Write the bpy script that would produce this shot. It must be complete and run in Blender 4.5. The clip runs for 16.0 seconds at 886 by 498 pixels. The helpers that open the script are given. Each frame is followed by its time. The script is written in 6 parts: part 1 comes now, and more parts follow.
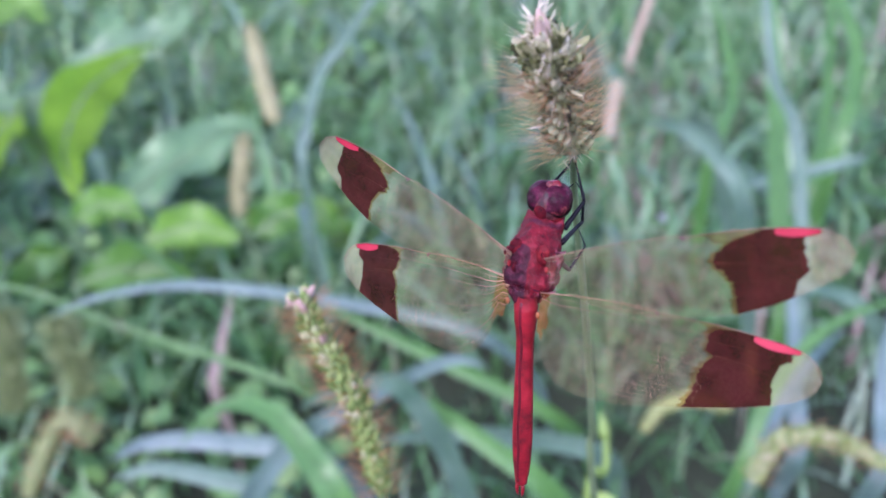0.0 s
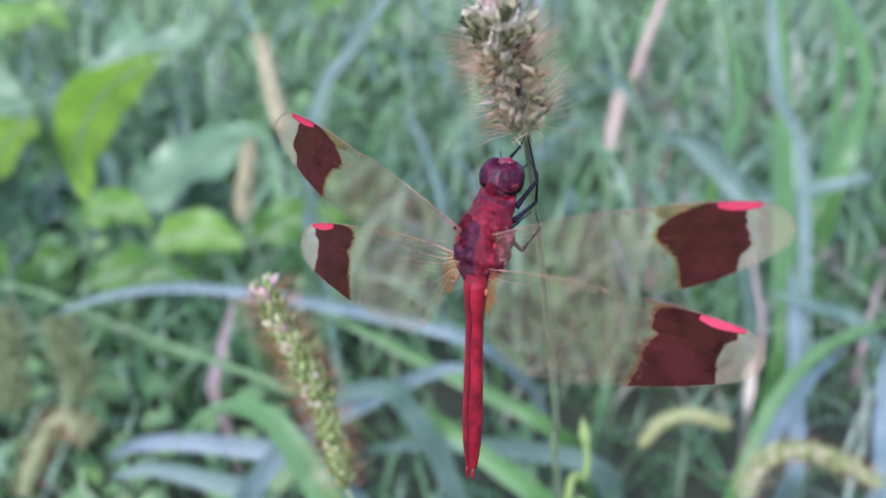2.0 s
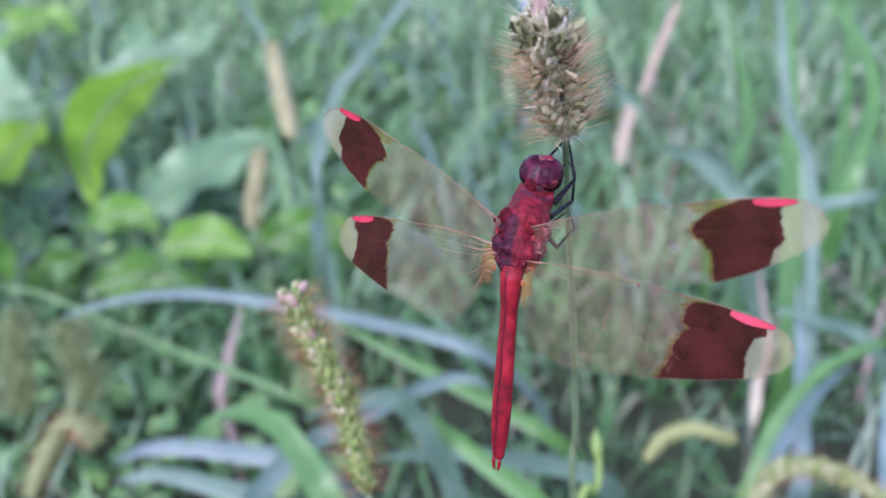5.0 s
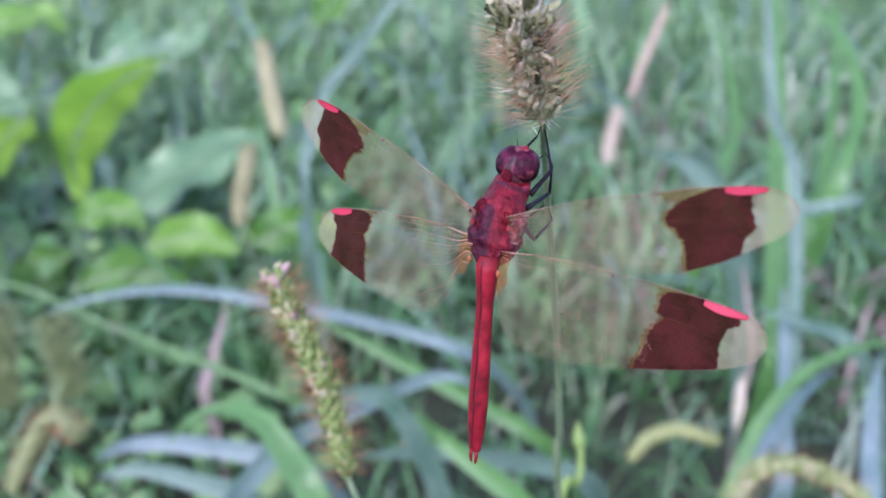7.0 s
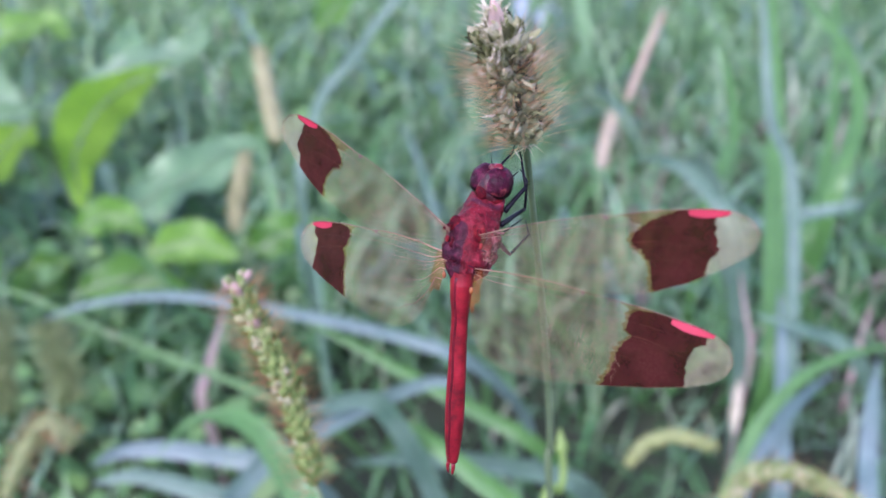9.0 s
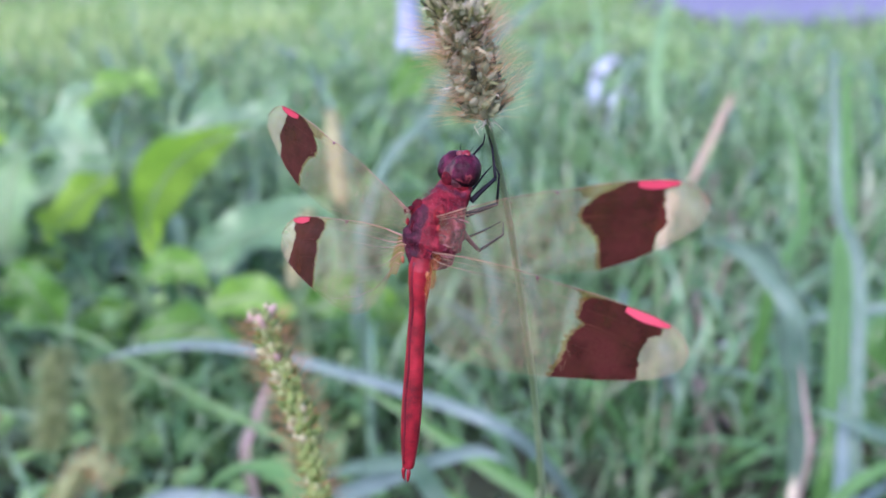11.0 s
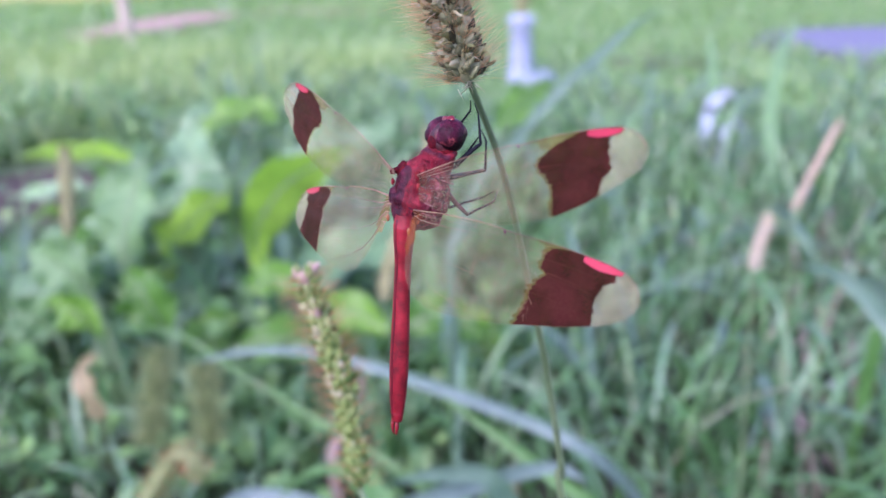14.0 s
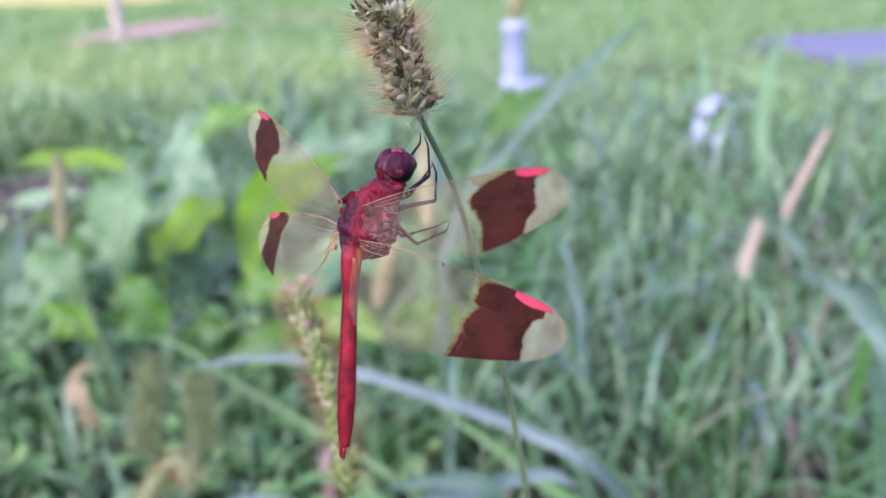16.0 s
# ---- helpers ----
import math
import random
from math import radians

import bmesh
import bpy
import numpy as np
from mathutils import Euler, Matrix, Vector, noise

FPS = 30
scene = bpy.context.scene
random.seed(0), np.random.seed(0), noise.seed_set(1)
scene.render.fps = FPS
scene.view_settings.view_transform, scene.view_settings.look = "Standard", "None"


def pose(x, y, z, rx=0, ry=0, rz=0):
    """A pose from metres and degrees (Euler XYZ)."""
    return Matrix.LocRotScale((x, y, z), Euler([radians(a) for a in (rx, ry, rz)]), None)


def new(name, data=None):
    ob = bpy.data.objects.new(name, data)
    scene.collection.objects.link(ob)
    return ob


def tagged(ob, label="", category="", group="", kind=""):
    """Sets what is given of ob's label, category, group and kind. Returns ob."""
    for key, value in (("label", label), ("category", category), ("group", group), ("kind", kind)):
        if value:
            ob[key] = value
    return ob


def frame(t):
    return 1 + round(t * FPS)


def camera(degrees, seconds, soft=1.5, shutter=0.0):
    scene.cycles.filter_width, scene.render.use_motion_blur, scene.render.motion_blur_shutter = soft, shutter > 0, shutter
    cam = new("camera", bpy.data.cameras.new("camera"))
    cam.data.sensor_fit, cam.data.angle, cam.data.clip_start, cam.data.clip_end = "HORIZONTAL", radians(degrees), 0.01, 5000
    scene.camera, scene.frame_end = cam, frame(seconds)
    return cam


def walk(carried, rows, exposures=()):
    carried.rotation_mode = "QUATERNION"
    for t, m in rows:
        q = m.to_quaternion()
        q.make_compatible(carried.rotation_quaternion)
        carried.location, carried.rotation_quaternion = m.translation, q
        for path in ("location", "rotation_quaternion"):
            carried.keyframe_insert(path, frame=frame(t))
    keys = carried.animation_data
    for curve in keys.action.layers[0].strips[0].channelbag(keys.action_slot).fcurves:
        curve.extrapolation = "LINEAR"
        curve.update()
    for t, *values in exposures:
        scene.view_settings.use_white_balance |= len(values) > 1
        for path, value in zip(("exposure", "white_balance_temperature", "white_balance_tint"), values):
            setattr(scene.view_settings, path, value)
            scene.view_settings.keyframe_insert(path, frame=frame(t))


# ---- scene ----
# The camera and its path.
cam = camera(53.7, 16.0)
cam.data.dof.use_dof = True
cam.data.dof.focus_distance = 0.088
cam.data.dof.aperture_fstop = 24.0
EYE, TILT, LEAN = 0.42, -30.0, 4.5
ROWS = [
    (0.0, 0.00000, 0.00000, 0.00000, -0.027, 0.028, 0.004),
    (0.5, -0.00198, 0.00001, 0.00049, -0.122, 0.192, -0.501),
    (1.0, -0.00096, 0.00031, 0.00068, 0.159, 0.059, -0.720),
    (1.5, 0.00296, 0.00029, -0.00041, 0.721, 0.254, -0.731),
    (2.0, 0.00778, -0.00078, -0.00335, 0.907, 0.996, -1.309),
    (2.5, 0.00986, -0.00105, -0.00349, 1.189, 1.886, -1.805),
    (3.0, 0.00807, 0.00018, -0.00522, 1.290, 1.775, -2.253),
    (3.5, 0.00722, 0.00002, -0.00703, 1.521, 1.578, -2.165),
    (6.0, 0.00266, -0.00400, -0.00148, 0.501, 1.740, -2.415),
    (6.5, 0.00441, -0.00392, -0.00221, 0.412, 1.789, -2.667),
    (7.0, 0.00521, -0.00356, -0.00685, 0.251, 2.014, -2.899),
    (7.5, 0.00654, -0.00398, -0.00687, 0.216, 2.220, -3.003),
    (8.0, 0.00934, -0.00305, -0.00588, 0.414, 2.232, -2.794),
    (10.5, 0.01508, -0.00175, -0.00821, 2.130, 3.878, -4.305),
    (11.0, 0.01864, -0.00283, -0.01012, 4.691, 6.918, -6.944),
    (11.5, 0.02411, -0.00436, -0.01317, 8.220, 8.695, -8.228),
    (12.0, 0.02829, -0.00501, -0.01594, 10.352, 9.024, -9.417),
    (12.5, 0.03217, -0.00266, -0.01898, 11.615, 8.669, -10.402),
    (13.0, 0.03287, -0.00172, -0.01771, 11.675, 8.833, -10.546),
    (13.5, 0.03118, -0.00278, -0.01956, 11.643, 8.663, -10.425),
    (14.0, 0.03176, -0.00310, -0.01989, 11.570, 8.220, -9.917),
    (14.5, 0.03310, -0.00403, -0.01925, 11.360, 8.290, -9.711),
    (15.0, 0.03401, -0.00475, -0.01964, 11.167, 8.385, -9.608),
    (15.5, 0.03390, -0.00488, -0.02020, 11.137, 8.490, -9.654),
    (16.0, 0.03327, -0.00603, -0.01901, 11.206, 8.648, -9.720),
]
walk(cam, [(t, pose(0, 0, EYE, TILT, LEAN, 0) @ pose(x, y, z, 90 + pitch, roll, yaw)) for t, x, y, z, yaw, pitch, roll in ROWS],
     exposures=[(0.0, 1.72, 5920, 37.5), (8.2, 1.72, 5920, 37.5), (10.5, 1.74, 6080, 37), (11.0, 1.76, 6050, 37), (11.5, 1.78, 6300, 37), (12.0, 1.78, 6400, 40), (12.6, 1.77, 6130, 42), (13.5, 1.76, 5870, 42), (14.5, 1.79, 6180, 42), (16.0, 1.79, 6200, 42)])

# Light: an open, bright overcast sky.
world = bpy.data.worlds.new("sky")
scene.world = world
world.use_nodes = True
wn = world.node_tree.nodes
sky = wn.new("ShaderNodeTexSky")
sky.sky_type, sky.sun_disc = "NISHITA", False
SUN_ELEVATION, SUN_TURN = 48.0, 200.0
sky.sun_elevation, sky.sun_rotation = radians(SUN_ELEVATION), radians(SUN_TURN)
sky.air_density, sky.dust_density, sky.ozone_density = 1.0, 1.0, 1.5
world.node_tree.links.new(sky.outputs[0], wn["Background"].inputs[0])
wn["Background"].inputs[1].default_value = 0.15
sun = new("sun", bpy.data.lights.new("sun", "SUN"))
sun.data.energy, sun.data.angle, sun.data.color = 1.3, radians(30), (1.0, 0.98, 0.95)
sun.matrix_world = pose(0, 0, 5, 90 - SUN_ELEVATION, 0, 180 - SUN_TURN)


# ---- materials ----
def shader(name):
    m = bpy.data.materials.new(name)
    m.use_nodes = True
    m.node_tree.nodes.clear()
    return m, m.node_tree.nodes, m.node_tree.links


def ramp(nodes, stops):
    r = nodes.new("ShaderNodeValToRGB")
    while len(r.color_ramp.elements) < len(stops):
        r.color_ramp.elements.new(0.5)
    for e, (p, c) in zip(r.color_ramp.elements, stops):
        e.position, e.color = p, (*c, 1)
    return r


def noise_node(nodes, links, scale, detail=4.0, rough=0.6, coords="Object"):
    tc = nodes.new("ShaderNodeTexCoord")
    n = nodes.new("ShaderNodeTexNoise")
    n.inputs["Scale"].default_value, n.inputs["Detail"].default_value, n.inputs["Roughness"].default_value = scale, detail, rough
    links.new(tc.outputs[coords], n.inputs["Vector"])
    return n


def mix_colour(nodes, links, fac, a, b, kind="MIX"):
    m = nodes.new("ShaderNodeMix")
    m.data_type, m.blend_type = "RGBA", kind
    for socket, value in ((m.inputs[0], fac), (m.inputs[6], a), (m.inputs[7], b)):
        if hasattr(value, "is_output"):
            links.new(value, socket)
        elif isinstance(value, tuple):
            socket.default_value = (*value, 1)
        else:
            socket.default_value = value
    return m.outputs[2]


def leafy(name, stops, rough=0.45, through_light=0.35, grain=260.0, by="island", spec=0.5, blotch=0.5):
    """Foliage: colour by piece, mottled at two scales, with some light let through."""
    m, n, l = shader(name)
    r = ramp(n, stops)
    if by == "island":
        l.new(n.new("ShaderNodeNewGeometry").outputs["Random Per Island"], r.inputs[0])
    elif by == "object":
        l.new(n.new("ShaderNodeObjectInfo").outputs["Random"], r.inputs[0])
    else:
        l.new(noise_node(n, l, 30.0, 3.0).outputs[0], r.inputs[0])
    big = noise_node(n, l, grain * 0.15, 3.0)
    fine = noise_node(n, l, grain, 5.0)
    br = ramp(n, [(0.3, (0.62, 0.62, 0.62)), (0.75, (1.25, 1.2, 1.05))])
    l.new(big.outputs[0], br.inputs[0])
    c = mix_colour(n, l, blotch, r.outputs[0], br.outputs[0], "MULTIPLY")
    fr = ramp(n, [(0.3, (0.8, 0.8, 0.8)), (0.7, (1.12, 1.12, 1.12))])
    l.new(fine.outputs[0], fr.inputs[0])
    c = mix_colour(n, l, 0.7, c, fr.outputs[0], "MULTIPLY")
    p = n.new("ShaderNodeBsdfPrincipled")
    p.inputs["Roughness"].default_value = rough
    p.inputs["Specular IOR Level"].default_value = spec
    l.new(c, p.inputs["Base Color"])
    bump = n.new("ShaderNodeBump")
    bump.inputs["Strength"].default_value, bump.inputs["Distance"].default_value = 0.35, 0.0006
    l.new(fine.outputs[0], bump.inputs["Height"])
    l.new(bump.outputs[0], p.inputs["Normal"])
    t = n.new("ShaderNodeBsdfTranslucent")
    l.new(mix_colour(n, l, 1.0, c, (1.3, 1.35, 0.6), "MULTIPLY"), t.inputs[0])
    mix = n.new("ShaderNodeMixShader")
    mix.inputs[0].default_value = through_light
    l.new(p.outputs[0], mix.inputs[1])
    l.new(t.outputs[0], mix.inputs[2])
    out = n.new("ShaderNodeOutputMaterial")
    l.new(mix.outputs[0], out.inputs[0])
    return m


def plain(name, stops, scale, rough=0.6, spec=0.5, bump_d=0.0, coords="Object", sub=0.0, coat=0.0):
    """A solid surface whose colour follows a noise at a real size."""
    m, n, l = shader(name)
    t = noise_node(n, l, scale, 6.0, 0.65, coords)
    r = ramp(n, stops)
    l.new(t.outputs[0], r.inputs[0])
    p = n.new("ShaderNodeBsdfPrincipled")
    l.new(r.outputs[0], p.inputs["Base Color"])
    p.inputs["Roughness"].default_value, p.inputs["Specular IOR Level"].default_value = rough, spec
    p.inputs["Coat Weight"].default_value = coat
    if sub:
        p.inputs["Subsurface Weight"].default_value, p.inputs["Subsurface Scale"].default_value = sub, 0.0006
    if bump_d:
        b = n.new("ShaderNodeBump")
        b.inputs["Strength"].default_value, b.inputs["Distance"].default_value = 0.6, bump_d
        l.new(t.outputs[0], b.inputs["Height"])
        l.new(b.outputs[0], p.inputs["Normal"])
    l.new(p.outputs[0], n.new("ShaderNodeOutputMaterial").inputs[0])
    return m


def film_of(name, tint, body, solid, cell=1500.0, vein=(0.25, 0.1, 0.05), vein_add=0.25, gloss=0.3, spec=0.25, blot=(0.6, 1.3), uneven=0.0, shine=0.45):
    """A wing membrane: mostly clear, with a body colour and a fine net of cells."""
    m, n, l = shader(name)
    tc = n.new("ShaderNodeTexCoord")
    v = n.new("ShaderNodeTexVoronoi")
    v.feature = "DISTANCE_TO_EDGE"
    v.inputs["Scale"].default_value = cell
    l.new(tc.outputs["Object"], v.inputs["Vector"])
    vr = ramp(n, [(0.02, (1, 1, 1)), (0.09, (0, 0, 0))])
    l.new(v.outputs["Distance"], vr.inputs[0])
    big = noise_node(n, l, 330.0, 3.0)
    br = ramp(n, [(0.35, (blot[0],) * 3), (0.65, (blot[1],) * 3)])
    l.new(big.outputs[0], br.inputs[0])
    col = mix_colour(n, l, 0.8, body, br.outputs[0], "MULTIPLY")
    col = mix_colour(n, l, vr.outputs[0], col, vein)
    p = n.new("ShaderNodeBsdfPrincipled")
    p.inputs["Roughness"].default_value, p.inputs["Specular IOR Level"].default_value = gloss, spec
    l.new(col, p.inputs["Base Color"])
    bump = n.new("ShaderNodeBump")
    bump.inputs["Strength"].default_value, bump.inputs["Distance"].default_value = 0.5, 0.00008
    l.new(v.outputs["Distance"], bump.inputs["Height"])
    l.new(bump.outputs[0], p.inputs["Normal"])
    tl = n.new("ShaderNodeBsdfTranslucent")
    l.new(col, tl.inputs[0])
    sm = n.new("ShaderNodeMixShader")
    sm.inputs[0].default_value = 0.45
    l.new(p.outputs[0], sm.inputs[1])
    l.new(tl.outputs[0], sm.inputs[2])
    tr = n.new("ShaderNodeBsdfTransparent")
    tr.inputs[0].default_value = (*tint, 1)
    fac = n.new("ShaderNodeMath")
    fac.operation = "MULTIPLY_ADD"
    l.new(vr.outputs[0], fac.inputs[0])
    fac.inputs[1].default_value, fac.inputs[2].default_value = vein_add, solid
    if uneven:
        # thinner and thicker stain in the membrane
        thin = n.new("ShaderNodeMath")
        thin.operation = "MULTIPLY_ADD"
        l.new(big.outputs[0], thin.inputs[0])
        thin.inputs[1].default_value, thin.inputs[2].default_value = uneven, solid - 0.5 * uneven
        l.new(thin.outputs[0], fac.inputs[2])
    mix = n.new("ShaderNodeMixShader")
    l.new(fac.outputs[0], mix.inputs[0])
    l.new(tr.outputs[0], mix.inputs[1])
    l.new(sm.outputs[0], mix.inputs[2])
    # a thin clear film shines at a flat angle
    face, steep = n.new("ShaderNodeLayerWeight"), n.new("ShaderNodeMath")
    face.inputs[0].default_value = 0.5
    steep.operation = "POWER"
    steep.inputs[1].default_value = 2.5
    l.new(face.outputs["Facing"], steep.inputs[0])
    some = n.new("ShaderNodeMath")
    some.operation = "MULTIPLY"
    some.inputs[1].default_value = shine
    l.new(steep.outputs[0], some.inputs[0])
    gloss_film = n.new("ShaderNodeBsdfGlossy")
    gloss_film.inputs["Roughness"].default_value = 0.35
    gloss_film.inputs["Color"].default_value = (0.86, 0.74, 0.55, 1)
    top = n.new("ShaderNodeMixShader")
    l.new(some.outputs[0], top.inputs[0])
    l.new(mix.outputs[0], top.inputs[1])
    l.new(gloss_film.outputs[0], top.inputs[2])
    l.new(top.outputs[0], n.new("ShaderNodeOutputMaterial").inputs[0])
    return m


# Lowest stops of GRASS, MID and UNDER are darkened for shade between blades.
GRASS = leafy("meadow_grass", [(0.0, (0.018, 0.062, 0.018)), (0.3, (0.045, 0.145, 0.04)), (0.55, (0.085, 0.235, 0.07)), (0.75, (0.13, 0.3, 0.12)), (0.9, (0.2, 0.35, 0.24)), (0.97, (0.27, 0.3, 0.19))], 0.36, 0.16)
# DISTANT and LAWN are lightened to carry the hazy light over the far field.
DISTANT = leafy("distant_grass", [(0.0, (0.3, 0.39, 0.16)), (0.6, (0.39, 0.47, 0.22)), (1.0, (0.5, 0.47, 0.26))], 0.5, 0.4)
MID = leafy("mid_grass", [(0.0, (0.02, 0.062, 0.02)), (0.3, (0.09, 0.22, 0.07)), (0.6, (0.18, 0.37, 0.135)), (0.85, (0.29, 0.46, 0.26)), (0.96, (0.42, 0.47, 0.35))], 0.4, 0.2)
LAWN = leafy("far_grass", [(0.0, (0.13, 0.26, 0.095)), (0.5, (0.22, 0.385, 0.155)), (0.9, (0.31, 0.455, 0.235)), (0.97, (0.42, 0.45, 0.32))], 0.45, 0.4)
# Tufts on the left: the brighter light on that lawn is in their colour.
LAWN_PALE = leafy("sunlit_tint_lawn_grass", [(0.0, (0.24, 0.37, 0.14)), (0.5, (0.33, 0.46, 0.2)), (1.0, (0.43, 0.53, 0.29))], 0.55, 0.35, 60.0, "island", 0.3, 0.4)
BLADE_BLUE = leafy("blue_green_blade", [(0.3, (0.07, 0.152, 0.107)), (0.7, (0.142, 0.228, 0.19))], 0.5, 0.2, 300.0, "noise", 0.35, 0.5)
# Lighter, bluer copy of BLADE_BLUE with the sky's reflection painted in.
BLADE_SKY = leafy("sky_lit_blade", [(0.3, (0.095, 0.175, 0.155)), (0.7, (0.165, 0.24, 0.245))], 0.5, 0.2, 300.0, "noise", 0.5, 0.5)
BLADE_PALE = leafy("pale_blue_green_blade", [(0.0, (0.055, 0.155, 0.05)), (0.5, (0.15, 0.3, 0.125)), (1.0, (0.3, 0.43, 0.28))], 0.42, 0.3, 300.0, "island", 0.4, 0.4)
BLADE_GREEN = leafy("fresh_green_blade", [(0.0, (0.08, 0.21, 0.06)), (1.0, (0.13, 0.29, 0.1))], 0.36, 0.4, 300.0, "noise", 0.5, 0.3)
BROAD = leafy("broad_leaf", [(0.0, (0.09, 0.22, 0.05)), (0.5, (0.14, 0.31, 0.06)), (1.0, (0.2, 0.39, 0.08))], 0.42, 0.5, 240.0, "object", 0.45, 0.6)
BUD = leafy("pale_bud", [(0.0, (0.26, 0.4, 0.12)), (1.0, (0.4, 0.52, 0.2))], 0.45, 0.5, 400.0, "noise", 0.4, 0.4)
# Broad-leaf greens with backlight (LIT) or shade (DARK) mixed into the colour.
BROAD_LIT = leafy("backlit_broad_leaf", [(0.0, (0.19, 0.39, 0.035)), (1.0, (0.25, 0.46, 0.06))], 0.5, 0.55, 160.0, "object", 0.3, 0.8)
# Pale copy: the sky's sheen on upturned leaves is put into its green.
BROAD_SHEEN = leafy("sky_sheen_broad_leaf", [(0.0, (0.12, 0.245, 0.115)), (1.0, (0.2, 0.34, 0.195))], 0.45, 0.25, 160.0, "object", 0.5, 0.8)
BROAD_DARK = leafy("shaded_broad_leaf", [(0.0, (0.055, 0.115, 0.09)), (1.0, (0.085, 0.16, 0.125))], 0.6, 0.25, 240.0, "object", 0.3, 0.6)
BROAD_BLUE = leafy("dull_broad_leaf", [(0.0, (0.1, 0.21, 0.09)), (1.0, (0.18, 0.32, 0.15))], 0.6, 0.3, 240.0, "object", 0.5, 0.5)
UNDER = leafy("undergrowth_leaf", [(0.0, (0.04, 0.1, 0.03)), (0.4, (0.09, 0.21, 0.06)), (0.8, (0.16, 0.32, 0.1)), (0.95, (0.2, 0.34, 0.11))], 0.45, 0.18)
PINK_DRY = leafy("dry_pinkish_leaf", [(0.0, (0.32, 0.235, 0.225)), (1.0, (0.46, 0.36, 0.36))], 0.6, 0.3, 300.0, "noise", 0.3, 0.4)
STEM = leafy("green_stem", [(0.35, (0.1, 0.19, 0.08)), (0.65, (0.24, 0.34, 0.18))], 0.45, 0.15, 900.0, "noise", 0.5, 0.3)
RIDGE = leafy("stem_ridge", [(0.35, (0.2, 0.3, 0.15)), (0.65, (0.36, 0.43, 0.3))], 0.5, 0.2, 900.0, "noise", 0.4, 0.4)
STEM_PALE = leafy("pale_stem", [(0.35, (0.1, 0.17, 0.075)), (0.65, (0.25, 0.33, 0.19))], 0.5, 0.2, 900.0, "noise", 0.4, 0.4)
SPIKE = leafy("seed_husk", [(0.0, (0.04, 0.038, 0.025)), (0.12, (0.14, 0.145, 0.08)), (0.35, (0.26, 0.28, 0.16)), (0.65, (0.36, 0.38, 0.24)), (0.93, (0.48, 0.47, 0.34)), (1.0, (0.58, 0.54, 0.44))], 0.5, 0.3, 1800.0, "object", 0.3, 0.8)
SPIKE_GREEN = leafy("green_husk", [(0.0, (0.14, 0.24, 0.065)), (0.5, (0.29, 0.4, 0.135)), (0.84, (0.44, 0.5, 0.25)), (1.0, (0.58, 0.55, 0.4))], 0.5, 0.3, 1500.0, "object", 0.3, 0.7)
SPIKE_FAR = leafy("husks_of_far_heads", [(0.0, (0.14, 0.2, 0.07)), (0.5, (0.24, 0.3, 0.12)), (1.0, (0.36, 0.37, 0.2))], 0.55, 0.3, 900.0, "island", 0.4, 0.4)
SPIKE_TOP = leafy("pale_top_husk", [(0.0, (0.28, 0.3, 0.17)), (0.5, (0.5, 0.49, 0.36)), (1.0, (0.7, 0.65, 0.56))], 0.5, 0.35, 1800.0, "object", 0.3, 0.6)
SPIKE_FLAKE = leafy("torn_husk", [(0.0, (0.04, 0.04, 0.02)), (0.3, (0.15, 0.17, 0.08)), (0.6, (0.29, 0.31, 0.16)), (0.85, (0.42, 0.4, 0.26)), (1.0, (0.56, 0.52, 0.42))], 0.5, 0.3, 1800.0, "island", 0.3, 0.6)
SPIKE_CREAM = leafy("cream_husks", [(0.0, (0.46, 0.4, 0.31)), (1.0, (0.62, 0.56, 0.46))], 0.6, 0.35, 900.0, "island", 0.4, 0.4)
SPIKE_OLIVE = leafy("olive_husks", [(0.0, (0.19, 0.27, 0.1)), (1.0, (0.3, 0.36, 0.17))], 0.6, 0.3, 900.0, "island", 0.4, 0.4)
SPIKE_BUFF = leafy("buff_husks", [(0.0, (0.26, 0.28, 0.12)), (1.0, (0.42, 0.4, 0.23))], 0.6, 0.3, 900.0, "island", 0.4, 0.4)
SPIKE_LIME = leafy("lime_husks", [(0.0, (0.27, 0.34, 0.12)), (1.0, (0.44, 0.48, 0.22))], 0.6, 0.35, 900.0, "island", 0.4, 0.4)
SPIKE_TAN = leafy("tan_husks", [(0.0, (0.38, 0.3, 0.22)), (1.0, (0.55, 0.45, 0.36))], 0.6, 0.3, 900.0, "island", 0.4, 0.4)
BRISTLE = leafy("rust_bristle", [(0.0, (0.48, 0.2, 0.11)), (0.7, (0.6, 0.33, 0.2)), (1.0, (0.68, 0.5, 0.36))], 0.5, 0.55, 1500.0, "island", 0.4, 0.2)
BRISTLE_SOFT = leafy("soft_rust_bristle", [(0.0, (0.55, 0.3, 0.2)), (0.7, (0.64, 0.43, 0.32)), (1.0, (0.7, 0.56, 0.46))], 0.5, 0.55, 1500.0, "island", 0.3, 0.2)
BRISTLE_PALE = leafy("pale_bristle", [(0.0, (0.5, 0.45, 0.38)), (1.0, (0.7, 0.64, 0.58))], 0.4, 0.4, 1500.0, "island", 0.5, 0.2)
DRY_TAN = leafy("dry_tan_leaf", [(0.0, (0.24, 0.19, 0.11)), (1.0, (0.42, 0.34, 0.22))], 0.6, 0.3, 120.0, "noise", 0.3, 0.6)
BLADE_DULL = leafy("dull_pinkish_blade", [(0.4, (0.085, 0.2, 0.065)), (0.6, (0.13, 0.25, 0.1)), (0.75, (0.26, 0.25, 0.18))], 0.5, 0.3, 120.0, "noise", 0.4, 0.4)
